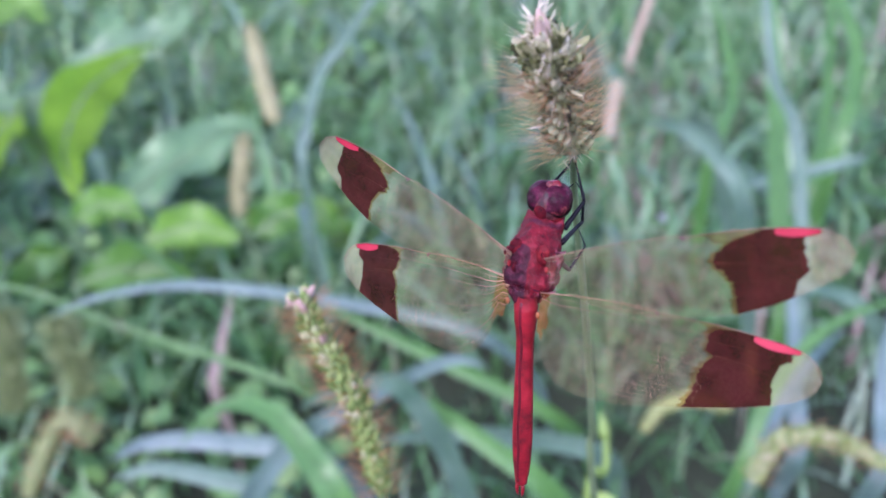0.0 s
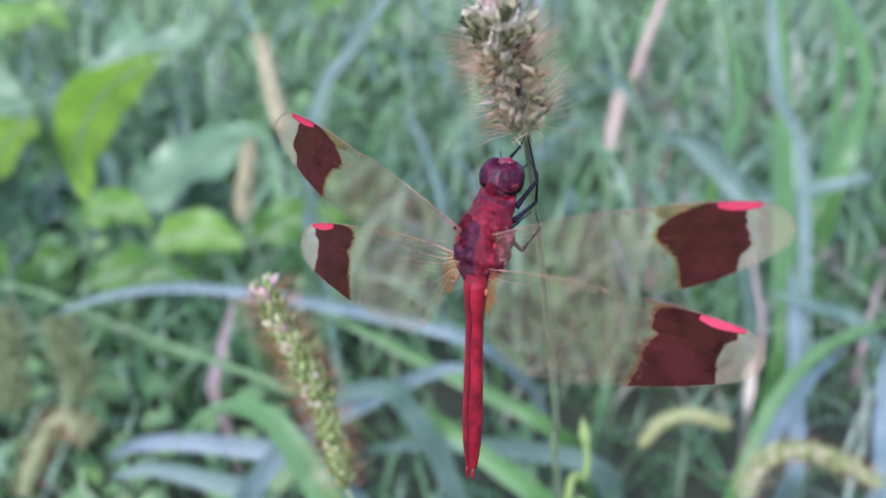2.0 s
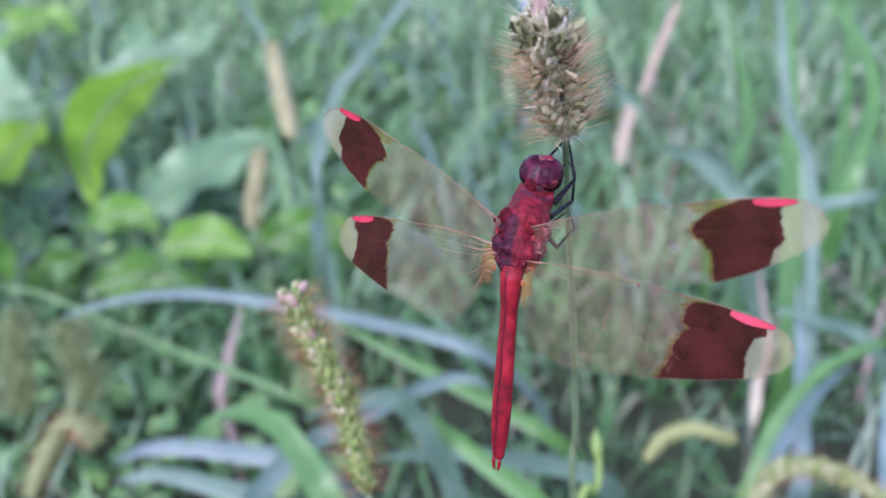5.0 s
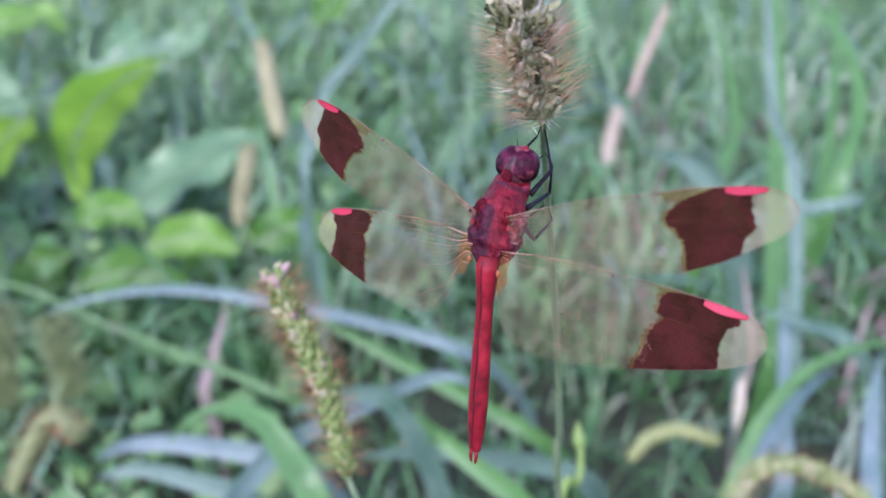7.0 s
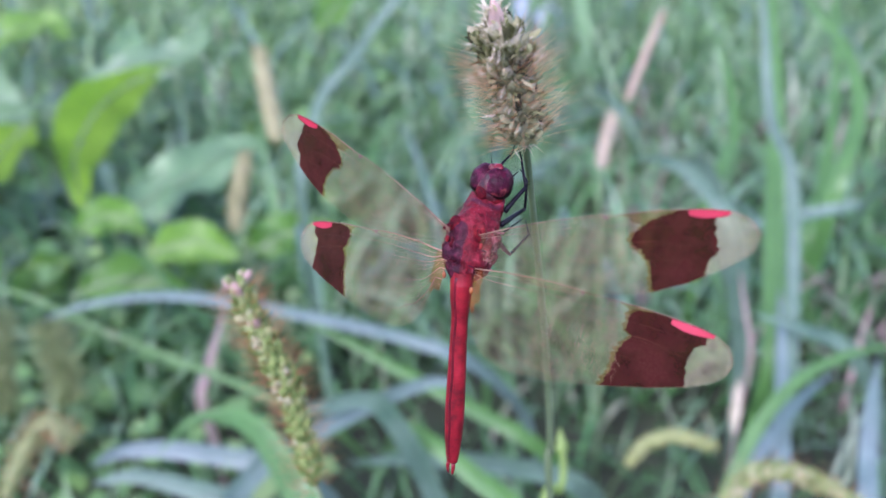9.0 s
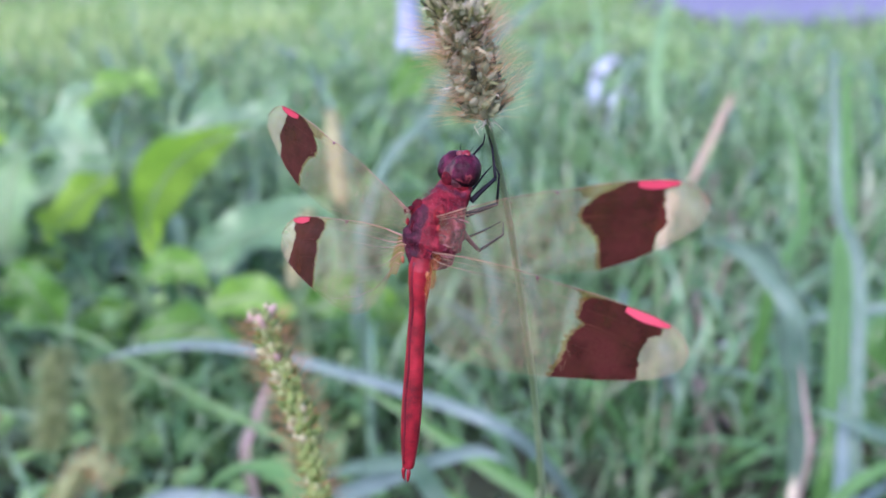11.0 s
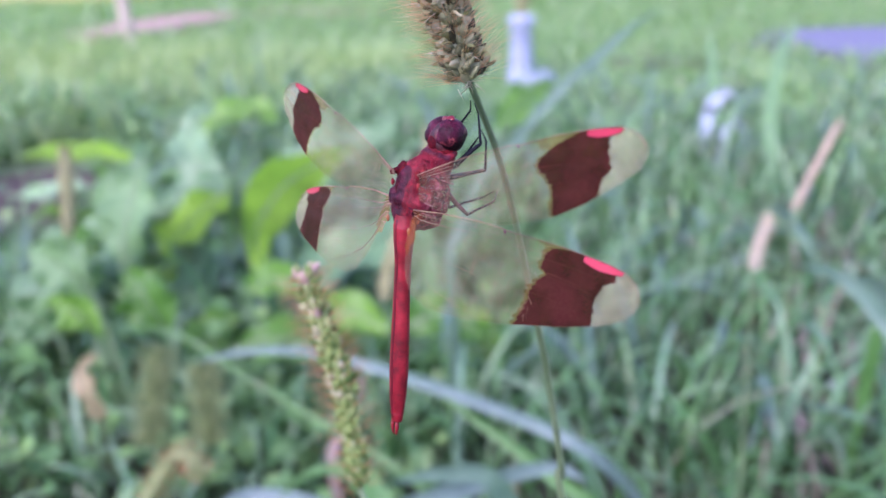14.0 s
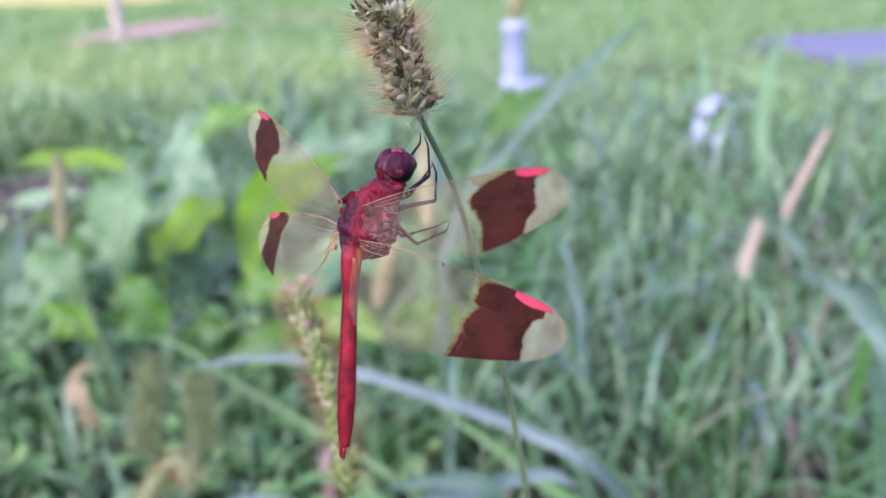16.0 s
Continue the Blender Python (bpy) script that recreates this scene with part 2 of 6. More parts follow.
TIP_PINK = leafy("pink_husk_tip", [(0.0, (0.48, 0.34, 0.32)), (1.0, (0.62, 0.46, 0.43))], 0.5, 0.35, 1500.0, "noise", 0.4, 0.3)
def turf(name):
    """Soil blackened with the tall grass's shade, turning to mossy turf out on the lawn."""
    m, n, l = shader(name)
    t = noise_node(n, l, 9.0, 6.0, 0.65)
    # near-black stops: shade between the grass stems is painted into the soil
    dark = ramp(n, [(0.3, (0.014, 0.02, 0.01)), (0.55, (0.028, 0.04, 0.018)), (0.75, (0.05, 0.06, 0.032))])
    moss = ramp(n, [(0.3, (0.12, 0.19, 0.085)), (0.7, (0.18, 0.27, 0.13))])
    l.new(t.outputs[0], dark.inputs[0])
    l.new(t.outputs[0], moss.inputs[0])
    tc, xyz = n.new("ShaderNodeTexCoord"), n.new("ShaderNodeSeparateXYZ")
    l.new(tc.outputs["Object"], xyz.inputs[0])
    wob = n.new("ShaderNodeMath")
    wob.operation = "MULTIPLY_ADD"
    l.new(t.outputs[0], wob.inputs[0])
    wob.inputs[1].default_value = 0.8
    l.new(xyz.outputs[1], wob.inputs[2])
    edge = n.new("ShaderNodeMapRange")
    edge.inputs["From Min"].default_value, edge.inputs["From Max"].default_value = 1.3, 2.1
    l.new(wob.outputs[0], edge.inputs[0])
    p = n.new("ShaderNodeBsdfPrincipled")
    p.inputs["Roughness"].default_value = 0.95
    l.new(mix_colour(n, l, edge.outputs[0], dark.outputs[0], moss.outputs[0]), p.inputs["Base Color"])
    b = n.new("ShaderNodeBump")
    b.inputs["Strength"].default_value, b.inputs["Distance"].default_value = 0.6, 0.01
    l.new(t.outputs[0], b.inputs["Height"])
    l.new(b.outputs[0], p.inputs["Normal"])
    l.new(p.outputs[0], n.new("ShaderNodeOutputMaterial").inputs[0])
    return m


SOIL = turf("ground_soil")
SOIL_BROWN = plain("bare_brown_soil", [(0.35, (0.035, 0.026, 0.024)), (0.65, (0.1, 0.075, 0.065))], 25.0, 0.95, 0.2, 0.01)
BARE = plain("bare_pinkish_earth", [(0.3, (0.27, 0.175, 0.14)), (0.7, (0.38, 0.26, 0.215))], 12.0, 0.95, 0.2, 0.01)
ROAD = plain("asphalt", [(0.3, (0.1, 0.1, 0.15)), (0.7, (0.16, 0.16, 0.22))], 40.0, 0.8, 0.4, 0.004)
STRAW = plain("straw_bank", [(0.3, (0.3, 0.3, 0.1)), (0.7, (0.5, 0.43, 0.15))], 6.0, 0.9, 0.2, 0.02)
BARK = plain("pale_bark", [(0.3, (0.35, 0.28, 0.22)), (0.7, (0.55, 0.46, 0.38))], 30.0, 0.9, 0.2, 0.005)
POST = plain("bluish_white_post", [(0.3, (0.24, 0.27, 0.36)), (0.7, (0.36, 0.4, 0.5))], 20.0, 0.6, 0.4, 0.001)
WHITE = plain("white_petal", [(0.3, (0.46, 0.48, 0.53)), (0.7, (0.62, 0.64, 0.68))], 60.0, 0.7, 0.3, 0.001)
CURL = plain("silvery_leaf", [(0.3, (0.34, 0.4, 0.44)), (0.7, (0.48, 0.54, 0.6))], 60.0, 0.6, 0.3, 0.001)

def marked(name, rows, scale, rough=0.5, spec=0.35, bump_d=0.0003, fine=1600.0, sheen=0.0):
    """A cuticle coloured by the mesh's marking layer: rows of dark and light for red, dark and pale zones."""
    m, n, l = shader(name)
    a = n.new("ShaderNodeAttribute")
    a.attribute_name = "marking"
    sp = n.new("ShaderNodeSeparateColor")
    l.new(a.outputs["Color"], sp.inputs[0])
    t = noise_node(n, l, scale, 6.0, 0.7)
    g = noise_node(n, l, fine, 4.0, 0.7)
    cols = []
    for lo, mid, hi in rows:
        r = ramp(n, [(0.36, lo), (0.5, mid), (0.64, hi)])
        l.new(t.outputs[0], r.inputs[0])
        cols.append(r.outputs[0])

    def edge(socket):
        add = n.new("ShaderNodeMath")
        add.operation = "MULTIPLY_ADD"
        l.new(t.outputs[0], add.inputs[0])
        add.inputs[1].default_value = 1.1
        l.new(socket, add.inputs[2])
        r = ramp(n, [(0.9, (0, 0, 0)), (1.0, (1, 1, 1))])
        sub = n.new("ShaderNodeMath")
        sub.operation = "MULTIPLY"
        l.new(add.outputs[0], sub.inputs[0])
        sub.inputs[1].default_value = 0.9
        l.new(sub.outputs[0], r.inputs[0])
        return r.outputs[0]

    c = mix_colour(n, l, edge(sp.outputs[1]), cols[0], cols[2])
    c = mix_colour(n, l, edge(sp.outputs[0]), c, cols[1])
    fr = ramp(n, [(0.32, (0.45, 0.45, 0.45)), (0.68, (1.5, 1.45, 1.5))])
    l.new(g.outputs[0], fr.inputs[0])
    c = mix_colour(n, l, 0.85, c, fr.outputs[0], "MULTIPLY")
    p = n.new("ShaderNodeBsdfPrincipled")
    l.new(c, p.inputs["Base Color"])
    p.inputs["Roughness"].default_value, p.inputs["Specular IOR Level"].default_value = rough, spec
    p.inputs["Sheen Weight"].default_value = sheen
    b = n.new("ShaderNodeBump")
    b.inputs["Strength"].default_value, b.inputs["Distance"].default_value = 0.7, bump_d
    l.new(g.outputs[0], b.inputs["Height"])
    l.new(b.outputs[0], p.inputs["Normal"])
    l.new(p.outputs[0], n.new("ShaderNodeOutputMaterial").inputs[0])
    return m


THORAX = marked("thorax_cuticle", [((0.085, 0.003, 0.008), (0.125, 0.005, 0.012), (0.17, 0.013, 0.022)), ((0.02, 0.001, 0.006), (0.036, 0.003, 0.011), (0.06, 0.006, 0.016)),
                                   ((0.06, 0.004, 0.01), (0.15, 0.012, 0.024), (0.29, 0.075, 0.1))], 800.0, 0.6, 0.2)
SHIELD = plain("thorax_back", [(0.35, (0.012, 0.001, 0.003)), (0.5, (0.045, 0.003, 0.007)), (0.65, (0.13, 0.008, 0.013))], 700.0, 0.7, 0.08, 0.0003)
ABDOMEN = plain("abdomen_cuticle", [(0.3, (0.055, 0.001, 0.004)), (0.45, (0.15, 0.003, 0.009)), (0.6, (0.235, 0.007, 0.016)), (0.75, (0.3, 0.02, 0.03))], 380.0, 0.46, 0.4, 0.00012, sub=0.1)
EYE_M = marked("compound_eye", [((0.014, 0.001, 0.005), (0.036, 0.003, 0.012), (0.09, 0.012, 0.032)), ((0.003, 0.0008, 0.002), (0.006, 0.001, 0.003), (0.025, 0.002, 0.007)),
                                ((0.05, 0.006, 0.01), (0.13, 0.02, 0.024), (0.27, 0.08, 0.07))], 600.0, 0.5, 0.14, 0.0003, 900.0)
FACE = plain("face_cuticle", [(0.36, (0.012, 0.002, 0.004)), (0.5, (0.05, 0.006, 0.01)), (0.64, (0.17, 0.03, 0.035))], 750.0, 0.5, 0.4, 0.0003)
STREAK = plain("pale_flank", [(0.35, (0.2, 0.035, 0.05)), (0.65, (0.4, 0.16, 0.19))], 900.0, 0.5, 0.3, 0.0002)
BROW = plain("red_brow", [(0.35, (0.07, 0.004, 0.01)), (0.65, (0.25, 0.012, 0.024))], 1100.0, 0.4, 0.4, 0.0001)
BASE_DARK = plain("dark_wing_base", [(0.35, (0.018, 0.0015, 0.004)), (0.5, (0.07, 0.004, 0.008)), (0.65, (0.18, 0.012, 0.016))], 800.0, 0.7, 0.08, 0.0003)
BASE_RED = plain("wing_base_cuticle", [(0.35, (0.05, 0.003, 0.007)), (0.5, (0.15, 0.009, 0.013)), (0.65, (0.28, 0.04, 0.035))], 900.0, 0.6, 0.12, 0.0002)
WAX = plain("orange_wing_knob", [(0.35, (0.08, 0.012, 0.01)), (0.65, (0.3, 0.1, 0.035))], 1500.0, 0.45, 0.4, 0.0001)
LEG = plain("leg_cuticle", [(0.3, (0.004, 0.004, 0.007)), (0.7, (0.014, 0.012, 0.018))], 900.0, 0.5, 0.12, 0.00003)
LEG_RED = plain("thigh_cuticle", [(0.3, (0.05, 0.012, 0.02)), (0.7, (0.16, 0.04, 0.06))], 900.0, 0.4, 0.5, 0.00003)
STIGMA = plain("wing_spot", [(0.3, (0.27, 0.006, 0.022)), (0.7, (0.36, 0.01, 0.034))], 500.0, 0.4, 0.4)
CLEAR = film_of("clear_membrane", (0.95, 0.91, 0.81), (0.42, 0.34, 0.22), 0.055, 4300.0, (0.5, 0.4, 0.25), 0.13, 0.25, 0.5, shine=0.3)
BAND = film_of("brown_band", (0.46, 0.15, 0.07), (0.042, 0.0098, 0.0075), 0.79, 2600.0, (0.052, 0.0075, 0.007), 0.04, 0.8, 0.1, (0.45, 1.7), 0.75, 0.06)
TIP_CLEAR = film_of("milky_tip", (0.93, 0.89, 0.76), (0.5, 0.42, 0.27), 0.28, 3600.0, (0.42, 0.33, 0.22), 0.05)
MARGIN = film_of("yellow_margin", (0.9, 0.68, 0.36), (0.2, 0.09, 0.03), 0.32, 2600.0, (0.16, 0.06, 0.02), 0.1)
STAIN = film_of("orange_stain", (0.94, 0.8, 0.6), (0.26, 0.1, 0.04), 0.1, 3000.0, (0.14, 0.05, 0.02), 0.15, 0.6, 0.15, (0.5, 1.6))
AMBER = film_of("amber_patch", (0.95, 0.76, 0.46), (0.36, 0.11, 0.03), 0.3, 2600.0, (0.4, 0.14, 0.04), 0.1)
LINE_RED = plain("dark_red_line", [(0.35, (0.045, 0.002, 0.006)), (0.65, (0.12, 0.004, 0.012))], 500.0, 0.5, 0.3)
VEIN = plain("vein", [(0.35, (0.12, 0.06, 0.035)), (0.65, (0.33, 0.2, 0.115))], 300.0, 0.4, 0.5)
VEIN_BROWN = plain("brown_vein", [(0.35, (0.03, 0.006, 0.004)), (0.65, (0.085, 0.022, 0.012))], 300.0, 0.7, 0.1)
VEIN_ORANGE = plain("orange_vein", [(0.35, (0.12, 0.06, 0.038)), (0.65, (0.32, 0.2, 0.125))], 300.0, 0.45, 0.35)


# ---- shapes ----
def part(name, verts, faces, material, parent=None, label="", smooth=True):
    me = bpy.data.meshes.new(name)
    me.from_pydata([tuple(map(float, v)) for v in verts], [], [tuple(map(int, f)) for f in faces])
    me.materials.append(material)
    if smooth:
        me.polygons.foreach_set("use_smooth", [True] * len(me.polygons))
    me.update()
    ob = new(name, me)
    ob.parent = parent
    return tagged(ob, label)


def same_mesh(name, me, parent, m):
    ob = new(name, me)
    ob.parent = parent
    ob.matrix_basis = m
    return ob


def curve_through(points, count):
    """count points along a smooth line through the given ones."""
    p = [np.array(q, float) for q in points]
    p = [2 * p[0] - p[1]] + p + [2 * p[-1] - p[-2]]
    segs, out = len(p) - 3, []
    for s in np.linspace(0, segs, count):
        i = min(int(s), segs - 1)
        t, (a, b, c, d) = s - i, p[i:i + 4]
        out.append(0.5 * (2 * b + (c - a) * t + (2 * a - 5 * b + 4 * c - d) * t * t + (3 * b - a - 3 * c + d) * t ** 3))
    return np.array(out)


def unit(v):
    return v / (np.linalg.norm(v) + 1e-12)


def frames_along(path, up=(0, 0, 1)):
    d = np.gradient(path, axis=0)
    d /= np.linalg.norm(d, axis=1)[:, None] + 1e-12
    side = np.cross(d[0], up)
    if np.linalg.norm(side) < 1e-3:
        side = np.cross(d[0], (1, 0, 0))
    side, out = unit(side), []
    for v in d:
        side = unit(side - v * (side @ v))
        out.append((v, side, np.cross(side, v)))
    return out


def tube(path, radii, n=8, flat=1.0, cap=True):
    path = np.array(path, float)
    radii = np.broadcast_to(radii, (len(path),))
    v, f = [], []
    for p, (d, s, u), r in zip(path, frames_along(path), radii):
        v += [p + r * (math.cos(a) * s + flat * math.sin(a) * u) for a in np.arange(n) * 2 * math.pi / n]
    for i in range(len(path) - 1):
        f += [(i * n + k, i * n + (k + 1) % n, (i + 1) * n + (k + 1) % n, (i + 1) * n + k) for k in range(n)]
    if cap:
        f += [tuple(reversed(range(n))), tuple(range((len(path) - 1) * n, len(path) * n))]
    return v, f


def joined(pieces):
    v, f = [], []
    for pv, pf in pieces:
        o = len(v)
        v += list(pv)
        f += [tuple(i + o for i in q) for q in pf]
    return v, f


def rings(sections, n=20, capped=True):
    """A body along y: rows of y, centre z, half width, half height above, half height below."""
    v, f = [], []
    for y, z, w, ha, hb in sections:
        for a in np.arange(n) * 2 * math.pi / n:
            s = math.sin(a)
            v.append((w * math.cos(a), y, z + (ha if s > 0 else hb) * s))
    k = len(sections)
    for i in range(k - 1):
        f += [(i * n + j, (i + 1) * n + j, (i + 1) * n + (j + 1) % n, i * n + (j + 1) % n) for j in range(n)]
    if capped:
        f += [tuple(range(n)), tuple(reversed(range((k - 1) * n, k * n)))]
    return v, f


def ball(centre, radii, nu=20, nv=14, tilt=0.0):
    v, f = [], []
    c, s = math.cos(tilt), math.sin(tilt)
    for i in range(nv + 1):
        th = math.pi * i / nv
        for j in range(nu):
            ph = 2 * math.pi * j / nu
            x, y, z = radii[0] * math.sin(th) * math.cos(ph), radii[1] * math.sin(th) * math.sin(ph), radii[2] * math.cos(th)
            v.append((centre[0] + c * x + s * z, centre[1] + y, centre[2] - s * x + c * z))
    for i in range(nv):
        f += [(i * nu + j, (i + 1) * nu + j, (i + 1) * nu + (j + 1) % nu, i * nu + (j + 1) % nu) for j in range(nu)]
    return v, f


def mm(vf):
    return [np.array(p) * 0.001 for p in vf[0]], vf[1]


# ---- ground and distance ----
def make_ground():
    n, v, f = 60, [], []
    xs = np.sign(np.linspace(-1, 1, n)) * np.abs(np.linspace(-1, 1, n)) ** 3 * 80
    for y in xs:
        for x in xs:
            v.append((x, y, 0.012 * noise.noise(Vector((x * 2, y * 2, 0))) - 0.004))
    for i in range(n - 1):
        f += [(i * n + j, i * n + j + 1, (i + 1) * n + j + 1, (i + 1) * n + j) for j in range(n - 1)]
    tagged(part("ground", v, f, SOIL), "soil and thatch under the meadow grass, darkened with its shade", "ground", kind="structure")


make_ground()


def patch(name, label, category, centre, half, material, lift, kind="structure", turn=0.0):
    """An uneven slab that lies on the ground."""
    n, top = 40, []
    for k in range(n):
        a = 2 * math.pi * k / n
        r = 1 + 0.12 * noise.noise(Vector((3 * math.cos(a), 3 * math.sin(a), centre[0])))
        x, y = half[0] * r * math.copysign(abs(math.cos(a)) ** 0.5, math.cos(a)), half[1] * r * math.copysign(abs(math.sin(a)) ** 0.5, math.sin(a))
        top.append((centre[0] + x * math.cos(turn) - y * math.sin(turn), centre[1] + x * math.sin(turn) + y * math.cos(turn), lift))
    v = top + [(x, y, -0.02) for x, y, _ in top]
    f = [tuple(range(n))] + [(k, n + k, n + (k + 1) % n, (k + 1) % n) for k in range(n)]
    return tagged(part(name, v, f, material, smooth=False), label, category, kind=kind)


patch("bare_earth", "bare pinkish earth patch in the lawn", "earth", (-2.34, 3.74), (0.21, 0.52), BARE, 0.03)
patch("worn_earth", "worn pinkish strip of earth across the lawn", "earth", (-1.86, 4.5), (0.4, 0.16), BARE, 0.02)
patch("footpath", "bluish grey asphalt footpath beyond the grass", "path", (1.2, 3.45), (0.95, 0.42), ROAD, 0.03, turn=0.5)
patch("straw_bank", "yellowish dry grass strip far off", "grass strip", (-5.0, 5.75), (1.7, 0.55), STRAW, 0.05)
patch("bare_soil", "dark brown bare soil in a gap of the weeds", "soil", (-0.985, 1.05), (0.14, 0.24), SOIL_BROWN, 0.014)
patch("worn_spot", "greyish worn spot in the lawn", "earth", (-0.03, 2.75), (0.15, 0.07), SOIL_BROWN, 0.015)
def marker_post():
    root = new("marker_post")
    root.location = (-0.386, 2.334, 0.0)
    tagged(root, "short bluish white post on a pale foot in the grass", "post")
    fv, ff = rings_up([(0, 0.068), (0.03, 0.066), (0.04, 0.055)], 16)
    part("foot", [(x + 0.025, y, z) for x, y, z in fv], ff, POST, root)
    part("shaft", *rings_up([(0.02, 0.036), (0.03, 0.032), (0.16, 0.028), (0.17, 0.036), (0.185, 0.036), (0.19, 0.02)], 16), POST, root)
    part("stick", *tube(curve_through([(0.0, 0, 0.18), (0.006, 0, 0.24), (0.045, 0.01, 0.35)], 10), [0.012, 0.014, 0.017, 0.021, 0.025, 0.027, 0.025, 0.021, 0.015, 0.006], 8), SPIKE_BUFF, root, "dry tan stick")
    return root


def rings_up(rows, n):
    v = [(r * math.cos(a), r * math.sin(a), h) for h, r in rows for a in np.arange(n) * 2 * math.pi / n]
    f = [(i * n + k, i * n + (k + 1) % n, (i + 1) * n + (k + 1) % n, (i + 1) * n + k) for i in range(len(rows) - 1) for k in range(n)]
    return v, f + [tuple(reversed(range(n))), tuple(range((len(rows) - 1) * n, len(rows) * n))]


marker_post()

stake = part("wooden_stake", *tube(curve_through([(-2.190, 3.232, -0.02), (-2.200, 3.232, 0.25), (-2.220, 3.232, 0.9)], 12), np.linspace(0.026, 0.022, 12), 12), BARK)
tagged(stake, "pale weathered wooden stake at the edge of bare earth", "stake")
CLEARINGS = [(-2.34, 3.74, 0.19, 0.42), (0.6, 3.18, 0.2, 0.33), (0.95, 3.35, 0.18, 0.4), (1.4, 3.6, 0.3, 0.4), (1.9, 3.8, 0.25, 0.35), (-5.0, 5.75, 1.6, 0.45), (-0.985, 1.05, 0.13, 0.2), (-0.95, 1.11, 0.13, 0.14), (-1.08, 1.29, 0.11, 0.11), (-0.83, 0.965, 0.09, 0.08)]

# ---- the meadow ----
def meadow(name, label, count, region, length, width, material, seed, segs=5, lean=(0.15, 0.9), density=None, bending=(0.3, 2.2)):
    """Many bent blades in one mesh. region: x0, x1, y0, y1."""
    rng = np.random.default_rng(seed)
    x, y = rng.uniform(region[0], region[1], count), rng.uniform(region[2], region[3], count)
    if density is not None:
        keep = density(x, y, rng)
        x, y = x[keep], y[keep]
    for cx, cy, hx, hy in CLEARINGS:
        keep = (abs(x - cx) > hx) | (abs(y - cy) > hy)
        x, y = x[keep], y[keep]
    m = len(x)
    L = rng.uniform(*length, m) * (0.75 + 0.5 * rng.random(m))
    wd = rng.uniform(*width, m)
    az = rng.uniform(0, 2 * np.pi, m)
    ln = rng.uniform(*lean, m)
    bend = rng.uniform(*bending, m)
    s = np.linspace(0, 1, segs + 1)
    ang = ln[:, None] * 0.5 + bend[:, None] * s[None] ** 1.5
    step = (L / segs)[:, None]
    h = np.concatenate([np.zeros((m, 1)), np.cumsum(np.sin(ang[:, :-1]) * step, 1)], 1)
    z = np.concatenate([np.zeros((m, 1)), np.cumsum(np.cos(ang[:, :-1]) * step, 1)], 1)
    z = np.maximum(z, 0.004)
    dx, dy = np.cos(az)[:, None], np.sin(az)[:, None]
    tw = rng.uniform(-0.6, 0.6, m)[:, None] * s[None]
    sx, sy = -np.sin(az[:, None] + tw), np.cos(az[:, None] + tw)
    w = wd[:, None] * 0.5 * (np.minimum(1, 0.55 + 1.8 * s) * (1 - s ** 3))[None] + 0.0002
    cx, cy = x[:, None] + dx * h, y[:, None] + dy * h
    fold = w * 0.35
    v = np.stack([np.stack([cx + sx * w, cy + sy * w, z + fold], -1), np.stack([cx, cy, z], -1), np.stack([cx - sx * w, cy - sy * w, z + fold], -1)], 2)
    v = v.reshape(-1, 3)
    base = (np.arange(m) * (segs + 1) * 3)[:, None, None]
    q = np.array([[[i * 3 + k, i * 3 + k + 1, (i + 1) * 3 + k + 1, (i + 1) * 3 + k] for k in range(2)] for i in range(segs)]).reshape(1, -1, 4)
    faces = (base + q).reshape(-1, 4)
    me = bpy.data.meshes.new(name)
    me.vertices.add(len(v))
    me.vertices.foreach_set("co", v.ravel())
    me.loops.add(faces.size)
    me.loops.foreach_set("vertex_index", faces.ravel())
    me.polygons.add(len(faces))
    me.polygons.foreach_set("loop_start", np.arange(len(faces)) * 4)
    me.polygons.foreach_set("use_smooth", np.ones(len(faces), bool))
    me.update(calc_edges=True)
    me.materials.append(material)
    tagged(new(name, me), label, "grass", kind="stuff")


def clumps(scale, cut, seed):
    def keep(x, y, rng):
        return np.array([noise.noise(Vector((a * scale, b * scale, seed))) + 0.35 * rng.normal() > cut for a, b in zip(x, y)])
    return keep


def undergrowth(name, label, count, region, size, height, material, seed):
    """Many small folded leaves close to the ground, in one mesh."""
    rng = np.random.default_rng(seed)
    v, f = [], []
    outline = [(0, 0), (0.3, 0.38), (0.65, 0.45), (1.0, 0.0), (0.65, -0.45), (0.3, -0.38)]
    for k in range(count):
        x, y = rng.uniform(region[0], region[1]), rng.uniform(region[2], region[3])
        if any(abs(x - cx) < hx and abs(y - cy) < hy for cx, cy, hx, hy in CLEARINGS):
            continue
        z = rng.uniform(*height) * (0.6 + 0.8 * max(0, noise.noise(Vector((x * 3, y * 3, 7.0))) + 0.4))
        s, a, tip, roll = rng.uniform(*size), rng.uniform(0, 6.283), rng.uniform(-0.7, 0.5), rng.uniform(-0.5, 0.5)
        o = len(v)
        for p, q in outline:
            h = p * math.sin(tip) + abs(q) * 0.3 + q * roll - 0.25 * p * p
            px, py = p * math.cos(tip), q
            v.append((x + s * (px * math.cos(a) - py * math.sin(a)), y + s * (px * math.sin(a) + py * math.cos(a)), max(0.002, z + s * h)))
        f += [(o, o + 1, o + 2, o + 3), (o, o + 3, o + 4, o + 5)]
    tagged(part(name, v, f, material), label, "undergrowth", kind="stuff")


